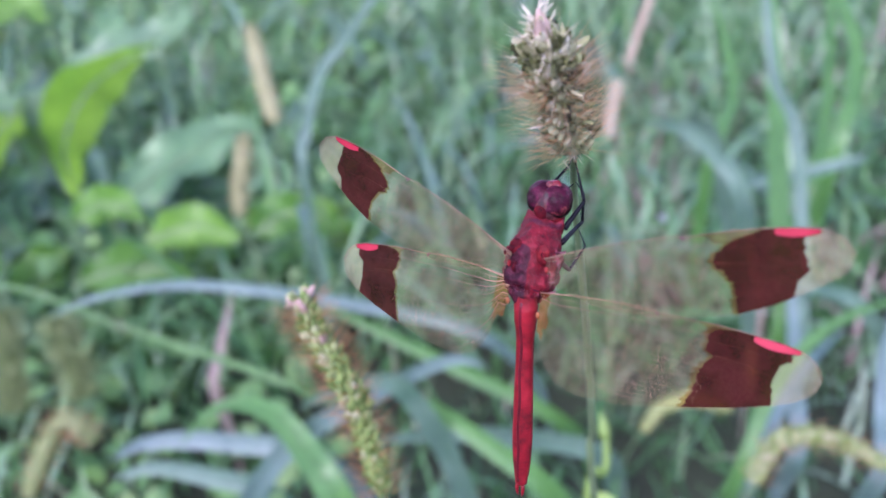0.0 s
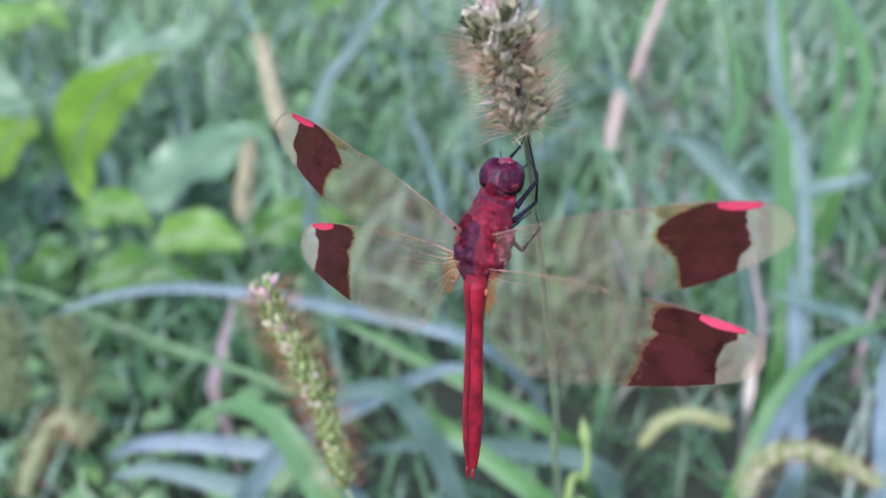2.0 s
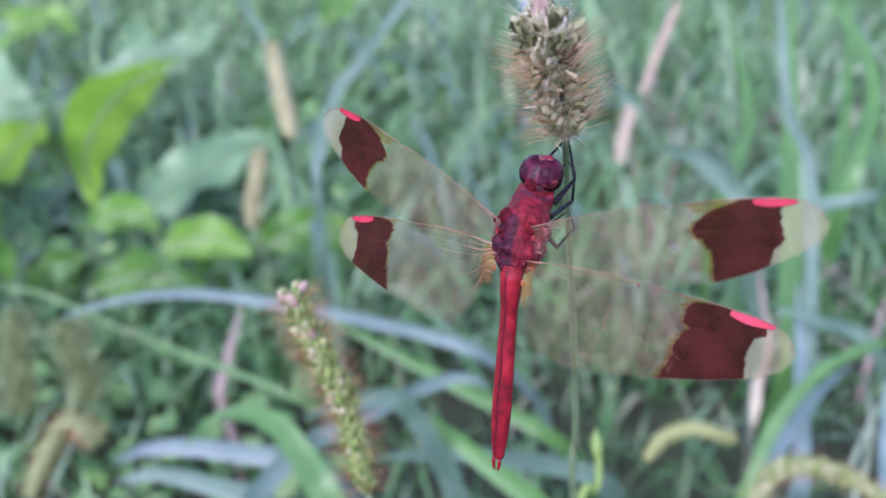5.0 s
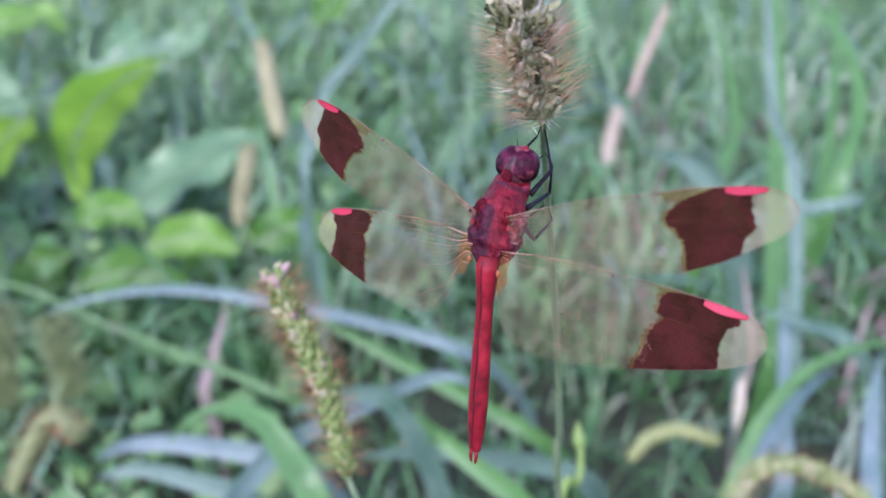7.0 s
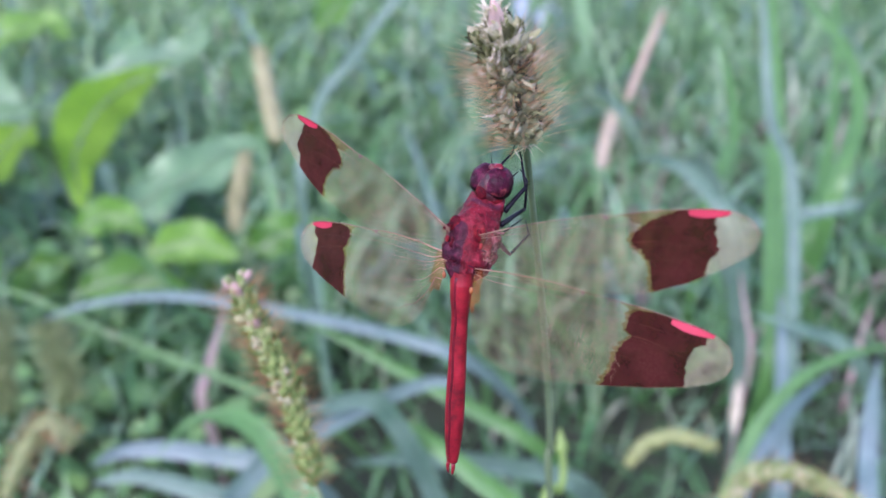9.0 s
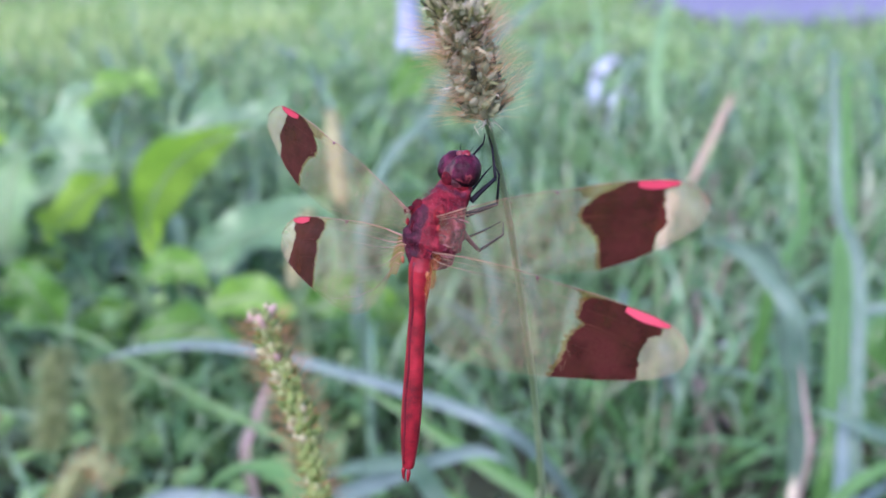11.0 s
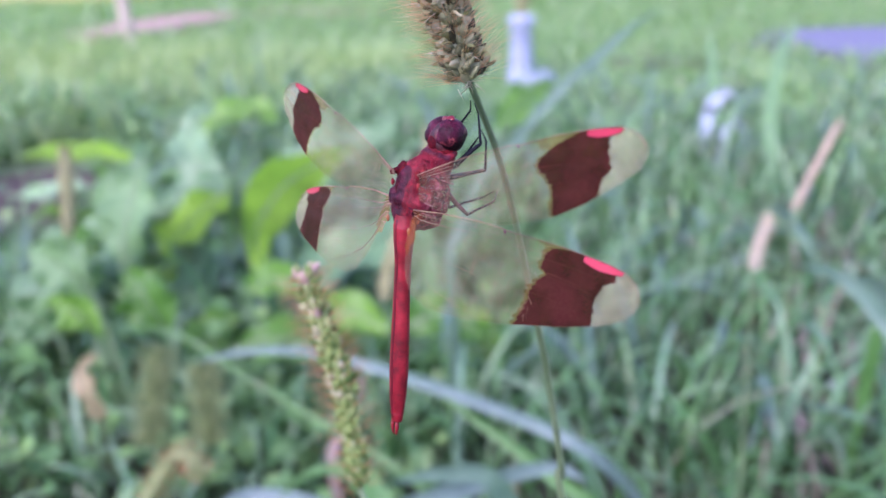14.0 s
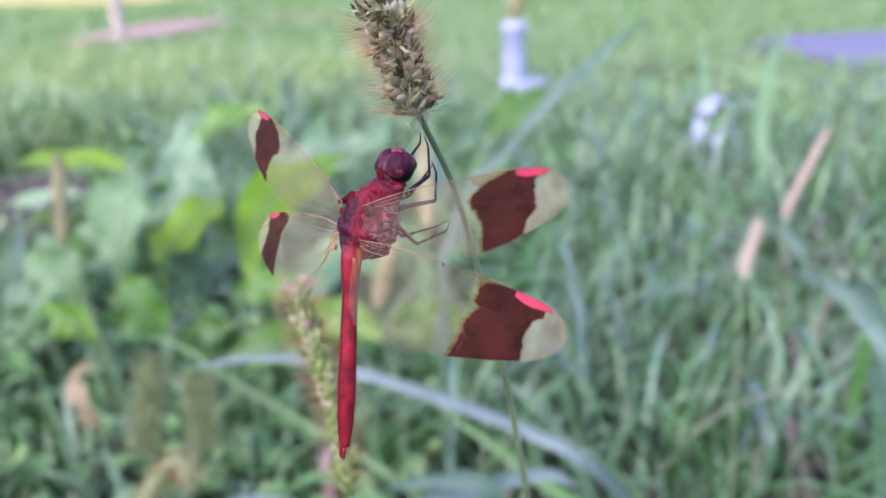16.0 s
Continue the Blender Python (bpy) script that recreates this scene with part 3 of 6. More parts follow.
def thinning(scale, cut, seed, y0, y1):
    def keep(x, y, rng):
        clump = np.array([noise.noise(Vector((a * scale, b * scale, seed))) + 0.35 * rng.normal() > cut for a, b in zip(x, y)])
        return clump & (rng.random(len(y)) > (y - y0) / (y1 - y0))
    return keep


meadow("meadow_grass", "dense bent green meadow grass", 13000, (-1.3, 1.2, 0.5, 2.0), (0.07, 0.17), (0.0025, 0.006), GRASS, 3, density=thinning(4.0, -0.15, 3.0, 0.75, 1.5), lean=(0.3, 1.5), bending=(0.8, 2.8))
meadow("short_grass", "short fine green grass under taller blades", 16000, (-1.3, 1.2, 0.2, 2.2), (0.03, 0.09), (0.0015, 0.004), GRASS, 4, 4, (0.2, 1.5), density=thinning(4.0, -2.0, 3.0, 0.9, 1.9))
meadow("broad_grass", "long broad blue-green arching grass blades", 500, (-1.2, 1.2, 0.6, 2.2), (0.12, 0.24), (0.006, 0.011), BLADE_BLUE, 5, 8, (0.3, 1.3), bending=(1.2, 2.8))
meadow("pale_blades", "pale blue-green blades rising among the grass", 560, (-0.2, 0.9, 0.55, 1.5), (0.11, 0.22), (0.003, 0.0065), BLADE_PALE, 19, 8, (0.3, 1.3), bending=(1.2, 3.0))
meadow("light_blades", "light green blades among low weeds", 480, (-0.85, -0.08, 0.52, 0.95), (0.07, 0.16), (0.003, 0.006), BLADE_PALE, 16, 7, (0.3, 1.3), bending=(0.8, 2.6))
meadow("edge_blades", "light grey-green blades at the edge of the weeds", 420, (-0.75, -0.27, 0.42, 0.78), (0.06, 0.14), (0.003, 0.007), BLADE_PALE, 17, 7, (0.3, 1.3), bending=(0.8, 2.6))
undergrowth("undergrowth", "low mixed small-leaved green weeds", 5000, (-1.3, -0.1, 0.25, 1.7), (0.008, 0.024), (0.02, 0.09), UNDER, 8)
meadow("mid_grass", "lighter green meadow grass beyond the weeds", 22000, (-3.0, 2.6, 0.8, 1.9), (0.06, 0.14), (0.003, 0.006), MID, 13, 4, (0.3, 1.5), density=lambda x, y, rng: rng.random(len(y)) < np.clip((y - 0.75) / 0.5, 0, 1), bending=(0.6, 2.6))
meadow("dry_blades", "dry pinkish tan blades among the grass", 230, (0.08, 0.8, 0.5, 1.1), (0.06, 0.14), (0.003, 0.0055), PINK_DRY, 77, 5, (0.3, 1.4), bending=(0.3, 1.6))
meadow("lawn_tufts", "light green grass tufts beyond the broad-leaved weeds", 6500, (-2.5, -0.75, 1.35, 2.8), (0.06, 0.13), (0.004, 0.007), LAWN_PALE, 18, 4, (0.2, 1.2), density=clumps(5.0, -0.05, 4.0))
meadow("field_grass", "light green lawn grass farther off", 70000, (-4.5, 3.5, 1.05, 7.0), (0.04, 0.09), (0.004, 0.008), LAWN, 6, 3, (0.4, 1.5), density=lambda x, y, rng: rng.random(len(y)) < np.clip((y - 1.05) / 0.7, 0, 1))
undergrowth("field_weeds", "low leafy weeds in the lawn", 5000, (-3.5, 2.6, 2.0, 6.0), (0.015, 0.04), (0.01, 0.05), LAWN, 9)
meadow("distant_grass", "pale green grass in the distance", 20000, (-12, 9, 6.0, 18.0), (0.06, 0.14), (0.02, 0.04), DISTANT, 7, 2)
meadow("rear_grass", "short green grass behind and beside", 45000, (-5.0, 5.0, -5.0, 1.1), (0.05, 0.12), (0.006, 0.012), MID, 12, 3, density=lambda x, y, rng: (abs(x) > 1.25) | (y < 0.22))


# ---- grass blades, leaves and seed heads that stand out ----
def ribbon(points, width, n=18, up=(0, 0, 1), fold=0.22, wave=0.0, waves=3.0, across=5, tip=1.0, seed=0.0, cup=0.0):
    """A leaf along a curve: creased along its middle, narrowing to base and tip."""
    path = curve_through(points, n)
    v, f = [], []
    for i, (p, (d, s, u)) in enumerate(zip(path, frames_along(path, up))):
        t = i / (n - 1)
        w = width * 0.5 * min(1.0, 0.45 + 2.2 * t) * max(0.02, 1 - t ** (4.0 * tip)) ** 0.8
        for k in range(across):
            a = 2 * k / (across - 1) - 1
            lift = fold * abs(a) * w + cup * a * a * w + wave * width * abs(a) * math.sin(waves * 2 * math.pi * t + seed + (1.3 if a > 0 else 0))
            v.append(p + s * a * w + u * lift)
    for i in range(n - 1):
        f += [(i * across + k, i * across + k + 1, (i + 1) * across + k + 1, (i + 1) * across + k) for k in range(across - 1)]
    return v, f


def oval(points, width, n=18, up=(0, 0, 1), fold=0.15, wave=0.06, waves=2.5, across=9, seed=0.0):
    """A broad leaf: an oval blade on a short stalk, rippled at its edges."""
    path = curve_through(points, n)
    v, f = [], []
    for i, (p, (d, s, u)) in enumerate(zip(path, frames_along(path, up))):
        t = i / (n - 1)
        w = width * 0.5 * max(0.03, math.sin(math.pi * min(1, max(0, (t - 0.06) / 0.94)) ** 0.75) ** 0.75)
        rag = [1 + 0.3 * noise.noise(Vector((5.5 * t, seed + 7 * path[0][0] + 9 * side, 1.5))) + 0.12 * noise.noise(Vector((17 * t, seed + side, 4.0))) for side in (0, 3)]
        for k in range(across):
            a = 2 * k / (across - 1) - 1
            lift = fold * abs(a) * w + wave * width * a * a * math.sin(waves * 2 * math.pi * t + seed + (1.7 if a > 0 else 0)) + 0.02 * width * math.sin(14 * t + 5 * abs(a)) * abs(a)
            v.append(p + s * a * w * rag[a > 0] + u * lift)
    for i in range(n - 1):
        f += [(i * across + k, i * across + k + 1, (i + 1) * across + k + 1, (i + 1) * across + k) for k in range(across - 1)]
    return v, f


def grass_blade(points, width, material, label, up=(0, 0, 1), **kw):
    ob = part("grass_blade", *ribbon(points, width, 26, up, **kw), material)
    line = curve_through(points, 26)
    lift = np.array([u for _, _, u in frames_along(line, up)]) * width * 0.02
    part("midrib", *tube(line + lift, np.linspace(width * 0.05, width * 0.015, 26), 5), material, ob)
    return tagged(ob, label, "grass blade", "standing-out grass blades")


def broad_leaf(points, width, material, label, up):
    ob = part("leaf", *oval(points, width, 28, up, fold=0.3, wave=0.15, waves=2.6, seed=points[0][0] * 40), material)
    line = curve_through(points, 22)
    lift = np.array([u for _, _, u in frames_along(line, up)]) * width * 0.02
    part("midrib", *tube(line + lift, np.linspace(width * 0.035, width * 0.008, 22), 6), STEM, ob)
    a = np.array(points[0], float)
    foot = np.array((a[0] * 0.98, a[1] * 1.02, 0.0))
    part("stalk", *tube(curve_through([foot, (foot + a) / 2 + (0, 0, 0.004), a], 10), np.linspace(width * 0.05, width * 0.04, 10), 7), STEM, ob)
    return tagged(ob, label, "leaf", "large leaves")


def broad_plant(base, leaves, label, material=None):
    """leaves: rows of azimuth, length, rise angle, droop, width (metres, degrees)."""
    root = new("broadleaf_weed")
    root.location = base
    tagged(root, label, "weed", "broad-leaved weeds")
    for i, (az, L, rise, droop, w) in enumerate(leaves):
        a, p, ang = radians(az), np.zeros(3), radians(rise)
        pts = [p]
        for k in range(4):
            p = p + L / 4 * np.array((math.cos(a) * math.cos(ang), math.sin(a) * math.cos(ang), math.sin(ang)))
            pts.append(p)
            ang -= radians(droop) / 4
        leaf = part("leaf", *oval(pts, w, 16, fold=0.25, wave=0.1, waves=3.0, seed=i * 1.9 + base[0] * 9), material or BROAD, root)
        part("midrib", *tube(curve_through(pts, 12) + (0, 0, 0.0005), np.linspace(w * 0.04, w * 0.01, 12), 5), STEM, leaf)
    return root


def spikelet_mesh(material, length, thick):
    v, f = [], []
    prof = [(0, 0.35), (0.18, 0.85), (0.45, 1.0), (0.75, 0.75), (0.92, 0.32), (1.0, 0.04)]
    for t, r in prof:
        v += [(thick * (r * math.cos(a) + 0.5 * t * t), thick * 0.7 * r * math.sin(a), length * t) for a in np.arange(6) * math.pi / 3]
    for i in range(len(prof) - 1):
        f += [(i * 6 + k, i * 6 + (k + 1) % 6, (i + 1) * 6 + (k + 1) % 6, (i + 1) * 6 + k) for k in range(6)]
    o = len(v)
    for t, r in ((0.0, 0.4), (0.35, 0.95), (0.7, 0.6), (0.95, 0.05)):
        v += [(-thick * (0.7 + 0.5 * t * t), thick * r * 0.8, length * t * 0.9), (-thick * (1.02 + 0.5 * t * t), 0, length * t * 0.9), (-thick * (0.7 + 0.5 * t * t), -thick * r * 0.8, length * t * 0.9)]
    for i in range(3):
        f += [(o + i * 3 + k, o + i * 3 + k + 1, o + i * 3 + 4 + k, o + i * 3 + 3 + k) for k in range(2)]
    ob = part("spikelet", v, f, material)
    me = ob.data
    bpy.data.objects.remove(ob)
    return me


def needle(p, d, length, r, sag=0.0):
    d = unit(np.array(d, float))
    s = unit(np.cross(d, (0.3, 0.9, 0.27)))
    u = np.cross(s, d)
    v = []
    for t, k in ((0, 1.0), (0.55, 0.7)):
        c = p + d * length * t + np.array((0, 0, -sag * length * t * t))
        v += [c + r * k * (math.cos(a) * s + math.sin(a) * u) for a in (0, 2.09, 4.19)]
    v.append(p + d * length + np.array((0, 0, -sag * length)))
    return v, [(0, 1, 4, 3), (1, 2, 5, 4), (2, 0, 3, 5), (3, 4, 6), (4, 5, 6), (5, 3, 6)]


def foxtail(stem, head, radius, label, seed, spike=None, spike_len=0.003, spike_thick=0.0009, count=120, bristles=260, bristle_len=0.008,
            fine=0.012, single=False, husk=None, hair=None, stem_r=0.0009, profile=1.0, origin=None, out=0.75, stem_mat=None, top=None, foot=0.55, flare=0.0, hair_to=1.0, top_from=0.62, taper=0.0):
    """A foxtail grass: stem points from the ground up, then the head's points from its foot to its tip."""
    rng = np.random.default_rng(seed)
    base = np.array(origin if origin is not None else stem[0], float)
    root = new("foxtail_grass")
    root.location = base
    tagged(root, label, "foxtail grass", "foxtail grasses")
    sp = curve_through([np.array(p) - base for p in list(stem) + [head[0]]], 40)
    part("stem", *tube(sp, np.linspace(stem_r * 1.5, stem_r * 0.8, len(sp)), 8), stem_mat or STEM, root)
    hp = curve_through([np.array(p) - base for p in head], 24)
    fr = frames_along(hp)
    t = np.linspace(0, 1, 24)
    prof = np.clip(np.minimum(1, foot + 4 * t) * (1 - 0.75 * np.clip((t - 0.72) / 0.28, 0, 1) ** 2 * profile), 0.1, 1)
    core = part("seed_head", *tube(hp, radius * 0.42 * prof, 8), husk or SPIKE_FAR, root, "dense bristly seed head")
    me = spikelet_mesh(spike, spike_len, spike_thick) if single else None
    me_top = spikelet_mesh(top, spike_len * 1.1, spike_thick * 1.1) if top else me
    pieces, hairs = [], []
    for k in range(count):
        s = (k + 0.5) / count
        i = min(int(s * 23), 22)
        q = s * 23 - i
        p = hp[i] * (1 - q) + hp[i + 1] * q
        d, sd, u = fr[i]
        a = k * 2.39996 + rng.normal() * 0.15
        r = radius * 0.5 * prof[i] * rng.uniform(0.75, 1.15)
        n = math.cos(a) * sd + math.sin(a) * u
        o = out * rng.uniform(0.7, 1.35) * (1 - taper * max(0.0, (s - 0.55) / 0.45))
        way = unit(d * (1 - flare * (1 - s) ** 2) + n * o)
        pos = p + n * r * 0.55
        z = Vector(way)
        rot = z.to_track_quat("Z", "Y").to_matrix().to_4x4()
        m = Matrix.Translation(Vector(pos)) @ rot @ pose(0, 0, 0, 0, 0, rng.uniform(0, 360)) @ Matrix.Diagonal((rng.uniform(0.7, 1.25), rng.uniform(0.7, 1.2), rng.uniform(0.7, 1.25), 1))
        if single:
            same_mesh("spikelet", me_top if s > top_from + 0.1 * rng.normal() else me, core, m)
        else:
            prof6 = [(0, 0.3), (0.4, 1.0), (1.0, 0.05)]
            pv = [m @ Vector((spike_thick * rr * math.cos(b), spike_thick * rr * math.sin(b), spike_len * tt)) for tt, rr in prof6 for b in np.arange(5) * 1.2566]
            pieces.append((pv, [(x * 5 + y, x * 5 + (y + 1) % 5, (x + 1) * 5 + (y + 1) % 5, (x + 1) * 5 + y) for x in range(2) for y in range(5)]))
    if pieces:
        part("spikelets", *joined(pieces), husk or SPIKE_FAR, root)
    for k in range(bristles):
        i = int(rng.uniform(0, 23 * hair_to))
        d, sd, u = fr[i]
        a = rng.uniform(0, 2 * math.pi)
        n = math.cos(a) * sd + math.sin(a) * u
        hairs.append(needle(hp[i] + n * radius * 0.45, d * rng.uniform(0.1, 0.9) + n, bristle_len * rng.uniform(0.6, 1.25), bristle_len * fine, 0.05))
    part("bristles", *joined(hairs), hair or BRISTLE, root, "fine rust-coloured bristles")
    return root


foxtail([(0.0114, 0.1665, 0.0000), (-0.0006, 0.1425, 0.1718)], [(-0.0186, 0.1065, 0.3124), (-0.0204, 0.1074, 0.3291), (-0.0238, 0.1085, 0.3402), (-0.0271, 0.1102, 0.3500)], 0.004, "green foxtail head with rust bristles leaning beside the dragonfly", 21, SPIKE_GREEN, spike_len=0.0021, spike_thick=0.0007, count=230, bristles=1500, bristle_len=0.0049, fine=0.0042, single=True, husk=SPIKE_GREEN, out=0.75, stem_r=0.0006, profile=0.7, top=TIP_PINK, top_from=1.02)
foxtail([(-0.1162, 0.5694, 0.0000), (-0.1202, 0.5574, 0.1178)], [(-0.1262, 0.5394, 0.2141), (-0.1353, 0.5663, 0.2337), (-0.1455, 0.5980, 0.2622)], 0.0145, "upright tan and green foxtail head", 22, bristle_len=0.005, husk=SPIKE_BUFF, bristles=160, fine=0.006, spike_len=0.005, spike_thick=0.0016)
foxtail([(-0.1311, 0.4956, 0.0000), (-0.1351, 0.4836, 0.1015)], [(-0.1411, 0.4656, 0.1846), (-0.1383, 0.4774, 0.2062), (-0.1355, 0.4927, 0.2237)], 0.0105, "pale green upright foxtail head among weeds", 23, bristle_len=0.005, bristles=160, fine=0.006, husk=SPIKE_BUFF, spike_len=0.005, spike_thick=0.0016)
foxtail([(-0.2103, 0.3313, 0.0000), (-0.2143, 0.3193, 0.0697)], [(-0.2203, 0.3013, 0.1267), (-0.2095, 0.3134, 0.1477), (-0.1990, 0.3189, 0.1566), (-0.1866, 0.3129, 0.1500)], 0.0105, "nodding green foxtail head with rust bristles", 24, bristle_len=0.0065, bristles=1200, fine=0.006, spike_len=0.004, spike_thick=0.0014, count=170)
foxtail([(0.0737, 0.2610, 0.0000), (0.0817, 0.2490, 0.0998)], [(0.0937, 0.2310, 0.1814), (0.1007, 0.2371, 0.1920), (0.1132, 0.2396, 0.1947), (0.1271, 0.2385, 0.1909), (0.1418, 0.2351, 0.1825)], 0.0052, "arching yellow-green foxtail head with rust bristles", 25, SPIKE_GREEN, spike_len=0.003, spike_thick=0.00105, count=190, out=1.1, bristles=650, bristle_len=0.0075, fine=0.0045, single=True, husk=SPIKE_GREEN, profile=0.6)
foxtail([(0.0796, 0.4111, 0.0000), (0.0836, 0.4031, 0.0346)], [(0.0896, 0.3911, 0.0630), (0.1014, 0.3978, 0.0738), (0.1195, 0.4007, 0.0768), (0.1409, 0.3989, 0.0703)], 0.0088, "bent pale yellow-green foxtail head", 26, bristle_len=0.004, bristles=120, fine=0.006, husk=SPIKE_LIME, spike_len=0.004, spike_thick=0.0013)
foxtail([(0.1123, 0.5669, 0.0000), (0.1083, 0.5549, 0.1295)], [(0.1023, 0.5369, 0.2354), (0.1137, 0.5502, 0.2596), (0.1269, 0.5647, 0.2857)], 0.0056, "slim dry tan foxtail head", 27, bristle_len=0.003, husk=SPIKE_TAN, bristles=60, hair=SPIKE_TAN)
foxtail([(0.0808, 0.4484, 0.0000), (0.0768, 0.4364, 0.1314)], [(0.0708, 0.4184, 0.2390), (0.0740, 0.4254, 0.2518), (0.0780, 0.4317, 0.2634)], 0.006, "slim dry tan foxtail head", 28, bristle_len=0.005, husk=SPIKE_CREAM, bristles=260, fine=0.012, hair=SPIKE_CREAM)
foxtail([(-0.3710, 0.5139, 0.0000), (-0.3750, 0.5019, 0.1131)], [(-0.3810, 0.4839, 0.2057), (-0.3842, 0.4934, 0.2340), (-0.3877, 0.5035, 0.2642)], 0.0105, "upright pale foxtail head among broad leaves", 29, bristle_len=0.005, bristles=120, fine=0.006, husk=SPIKE_BUFF, spike_len=0.005, spike_thick=0.0016)
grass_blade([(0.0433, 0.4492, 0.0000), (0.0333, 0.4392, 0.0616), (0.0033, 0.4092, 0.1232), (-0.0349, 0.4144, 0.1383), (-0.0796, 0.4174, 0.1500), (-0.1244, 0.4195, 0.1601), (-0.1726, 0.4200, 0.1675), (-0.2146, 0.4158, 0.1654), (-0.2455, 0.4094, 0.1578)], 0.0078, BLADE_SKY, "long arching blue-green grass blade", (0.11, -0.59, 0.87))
grass_blade([(-0.0569, 0.4231, 0.0000), (-0.0694, 0.4156, 0.0542), (-0.1069, 0.3931, 0.1084), (-0.1577, 0.4165, 0.1167), (-0.2190, 0.4403, 0.1269), (-0.2511, 0.4532, 0.1343), (-0.2843, 0.4663, 0.1420), (-0.3244, 0.4841, 0.1384), (-0.3822, 0.4985, 0.1306)], 0.0043, BLADE_DULL, "slim dull green blade with pinkish edges", (0.27, -0.54, 0.85))
grass_blade([(-0.0509, 0.2842, 0.0000), (-0.0559, 0.2842, 0.0669), (-0.0709, 0.2842, 0.1338), (-0.0850, 0.3015, 0.1467), (-0.1000, 0.3164, 0.1552), (-0.1187, 0.3260, 0.1546), (-0.1337, 0.3236, 0.1522), (-0.1476, 0.3162, 0.1403)], 0.0173, BLADE_GREEN, "broad fresh green folded grass blade", (0.17, -0.53, 0.93), tip=0.35)
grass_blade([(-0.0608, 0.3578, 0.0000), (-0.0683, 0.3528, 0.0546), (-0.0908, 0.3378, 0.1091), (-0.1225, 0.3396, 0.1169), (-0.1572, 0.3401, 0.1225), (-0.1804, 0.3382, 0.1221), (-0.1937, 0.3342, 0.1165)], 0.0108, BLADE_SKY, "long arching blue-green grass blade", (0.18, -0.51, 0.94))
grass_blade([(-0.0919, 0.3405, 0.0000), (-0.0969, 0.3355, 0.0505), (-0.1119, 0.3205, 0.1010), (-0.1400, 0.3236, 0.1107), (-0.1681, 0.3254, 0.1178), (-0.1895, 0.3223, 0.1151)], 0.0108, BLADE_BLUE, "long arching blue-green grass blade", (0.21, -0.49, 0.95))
grass_blade([(-0.1375, 0.3234, 0.0000), (-0.1325, 0.3184, 0.0561), (-0.1175, 0.3034, 0.1123), (-0.0950, 0.3175, 0.1355), (-0.0619, 0.3279, 0.1503), (-0.0194, 0.3382, 0.1636), (0.0008, 0.3375, 0.1595)], 0.0119, BLADE_SKY, "blue-green blade with its bright sky glint coloured in", (0.15, -0.52, 0.95))
grass_blade([(0.0490, 0.3263, 0.0000), (0.0440, 0.3238, 0.0475), (0.0290, 0.3163, 0.0950), (0.0075, 0.3239, 0.1122), (-0.0257, 0.3423, 0.1297), (-0.0521, 0.3552, 0.1363)], 0.0119, BLADE_GREEN, "fresh green arching grass blade", (-0.01, -0.52, 0.97))
grass_blade([(0.0641, 0.4098, 0.0000), (0.0566, 0.4048, 0.0415), (0.0341, 0.3898, 0.0830), (-0.0142, 0.4162, 0.0963), (-0.0594, 0.4417, 0.1077), (-0.1094, 0.4600, 0.1274)], 0.0097, BLADE_GREEN, "fresh green arching grass blade", (0.02, -0.56, 0.92))
grass_blade([(0.0760, 0.3771, 0.0000), (0.0710, 0.3721, 0.0413), (0.0560, 0.3571, 0.0827), (0.0141, 0.3674, 0.0864), (-0.0298, 0.3748, 0.0850), (-0.0726, 0.3792, 0.0779)], 0.0140, BLADE_BLUE, "long arching blue-green grass blade", (-0.02, -0.53, 0.96))
grass_blade([(-0.1023, 0.5048, 0.0000), (-0.1023, 0.4848, 0.1938), (-0.0983, 0.4915, 0.2227), (-0.0864, 0.5023, 0.2559), (-0.0680, 0.5085, 0.2756), (-0.0442, 0.5042, 0.3049), (-0.0087, 0.5372, 0.3377), (0.0159, 0.5718, 0.3532)], 0.0072, BLADE_BLUE, "tall blue-green blade bent over at the top", (0.0, -0.8, 0.6))
grass_blade([(0.1829, 0.4252, 0.0000), (0.1829, 0.4202, 0.0456), (0.1829, 0.4052, 0.0912), (0.1886, 0.4666, 0.2047), (0.1770, 0.4845, 0.2396), (0.1747, 0.5119, 0.2909), (0.1734, 0.5271, 0.3195)], 0.0076, BLADE_BLUE, "long arching blue-green grass blade", (-0.24, -0.6, 0.76))
grass_blade([(0.1754, 0.4699, 0.0000), (0.1704, 0.4649, 0.0891), (0.1554, 0.4499, 0.1782), (0.1417, 0.4616, 0.2018), (0.1214, 0.4696, 0.2195), (0.0990, 0.4705, 0.2243)], 0.0108, BLADE_BLUE, "long arching blue-green grass blade", (-0.19, -0.61, 0.78))
grass_blade([(0.2553, 0.4081, 0.0000), (0.2428, 0.4031, 0.0705), (0.2053, 0.3881, 0.1410), (0.1865, 0.4106, 0.1431), (0.1637, 0.4304, 0.1407)], 0.0097, BLADE_BLUE, "long arching blue-green grass blade", (-0.28, -0.53, 0.87))
grass_blade([(-0.1706, 0.4422, 0.0000), (-0.1706, 0.4397, 0.0421), (-0.1706, 0.4322, 0.0841), (-0.1665, 0.4408, 0.0995), (-0.1602, 0.4511, 0.1179), (-0.1538, 0.4608, 0.1351)], 0.0065, PINK_DRY, "dry pinkish grass blade", (0.21, -0.55, 0.89))
grass_blade([(0.2500, 0.5104, 0.1719), (0.2116, 0.5137, 0.1621), (0.1775, 0.5260, 0.1473)], 0.0086, BLADE_BLUE, "long arching blue-green grass blade", (-0.24, -0.59, 0.79))
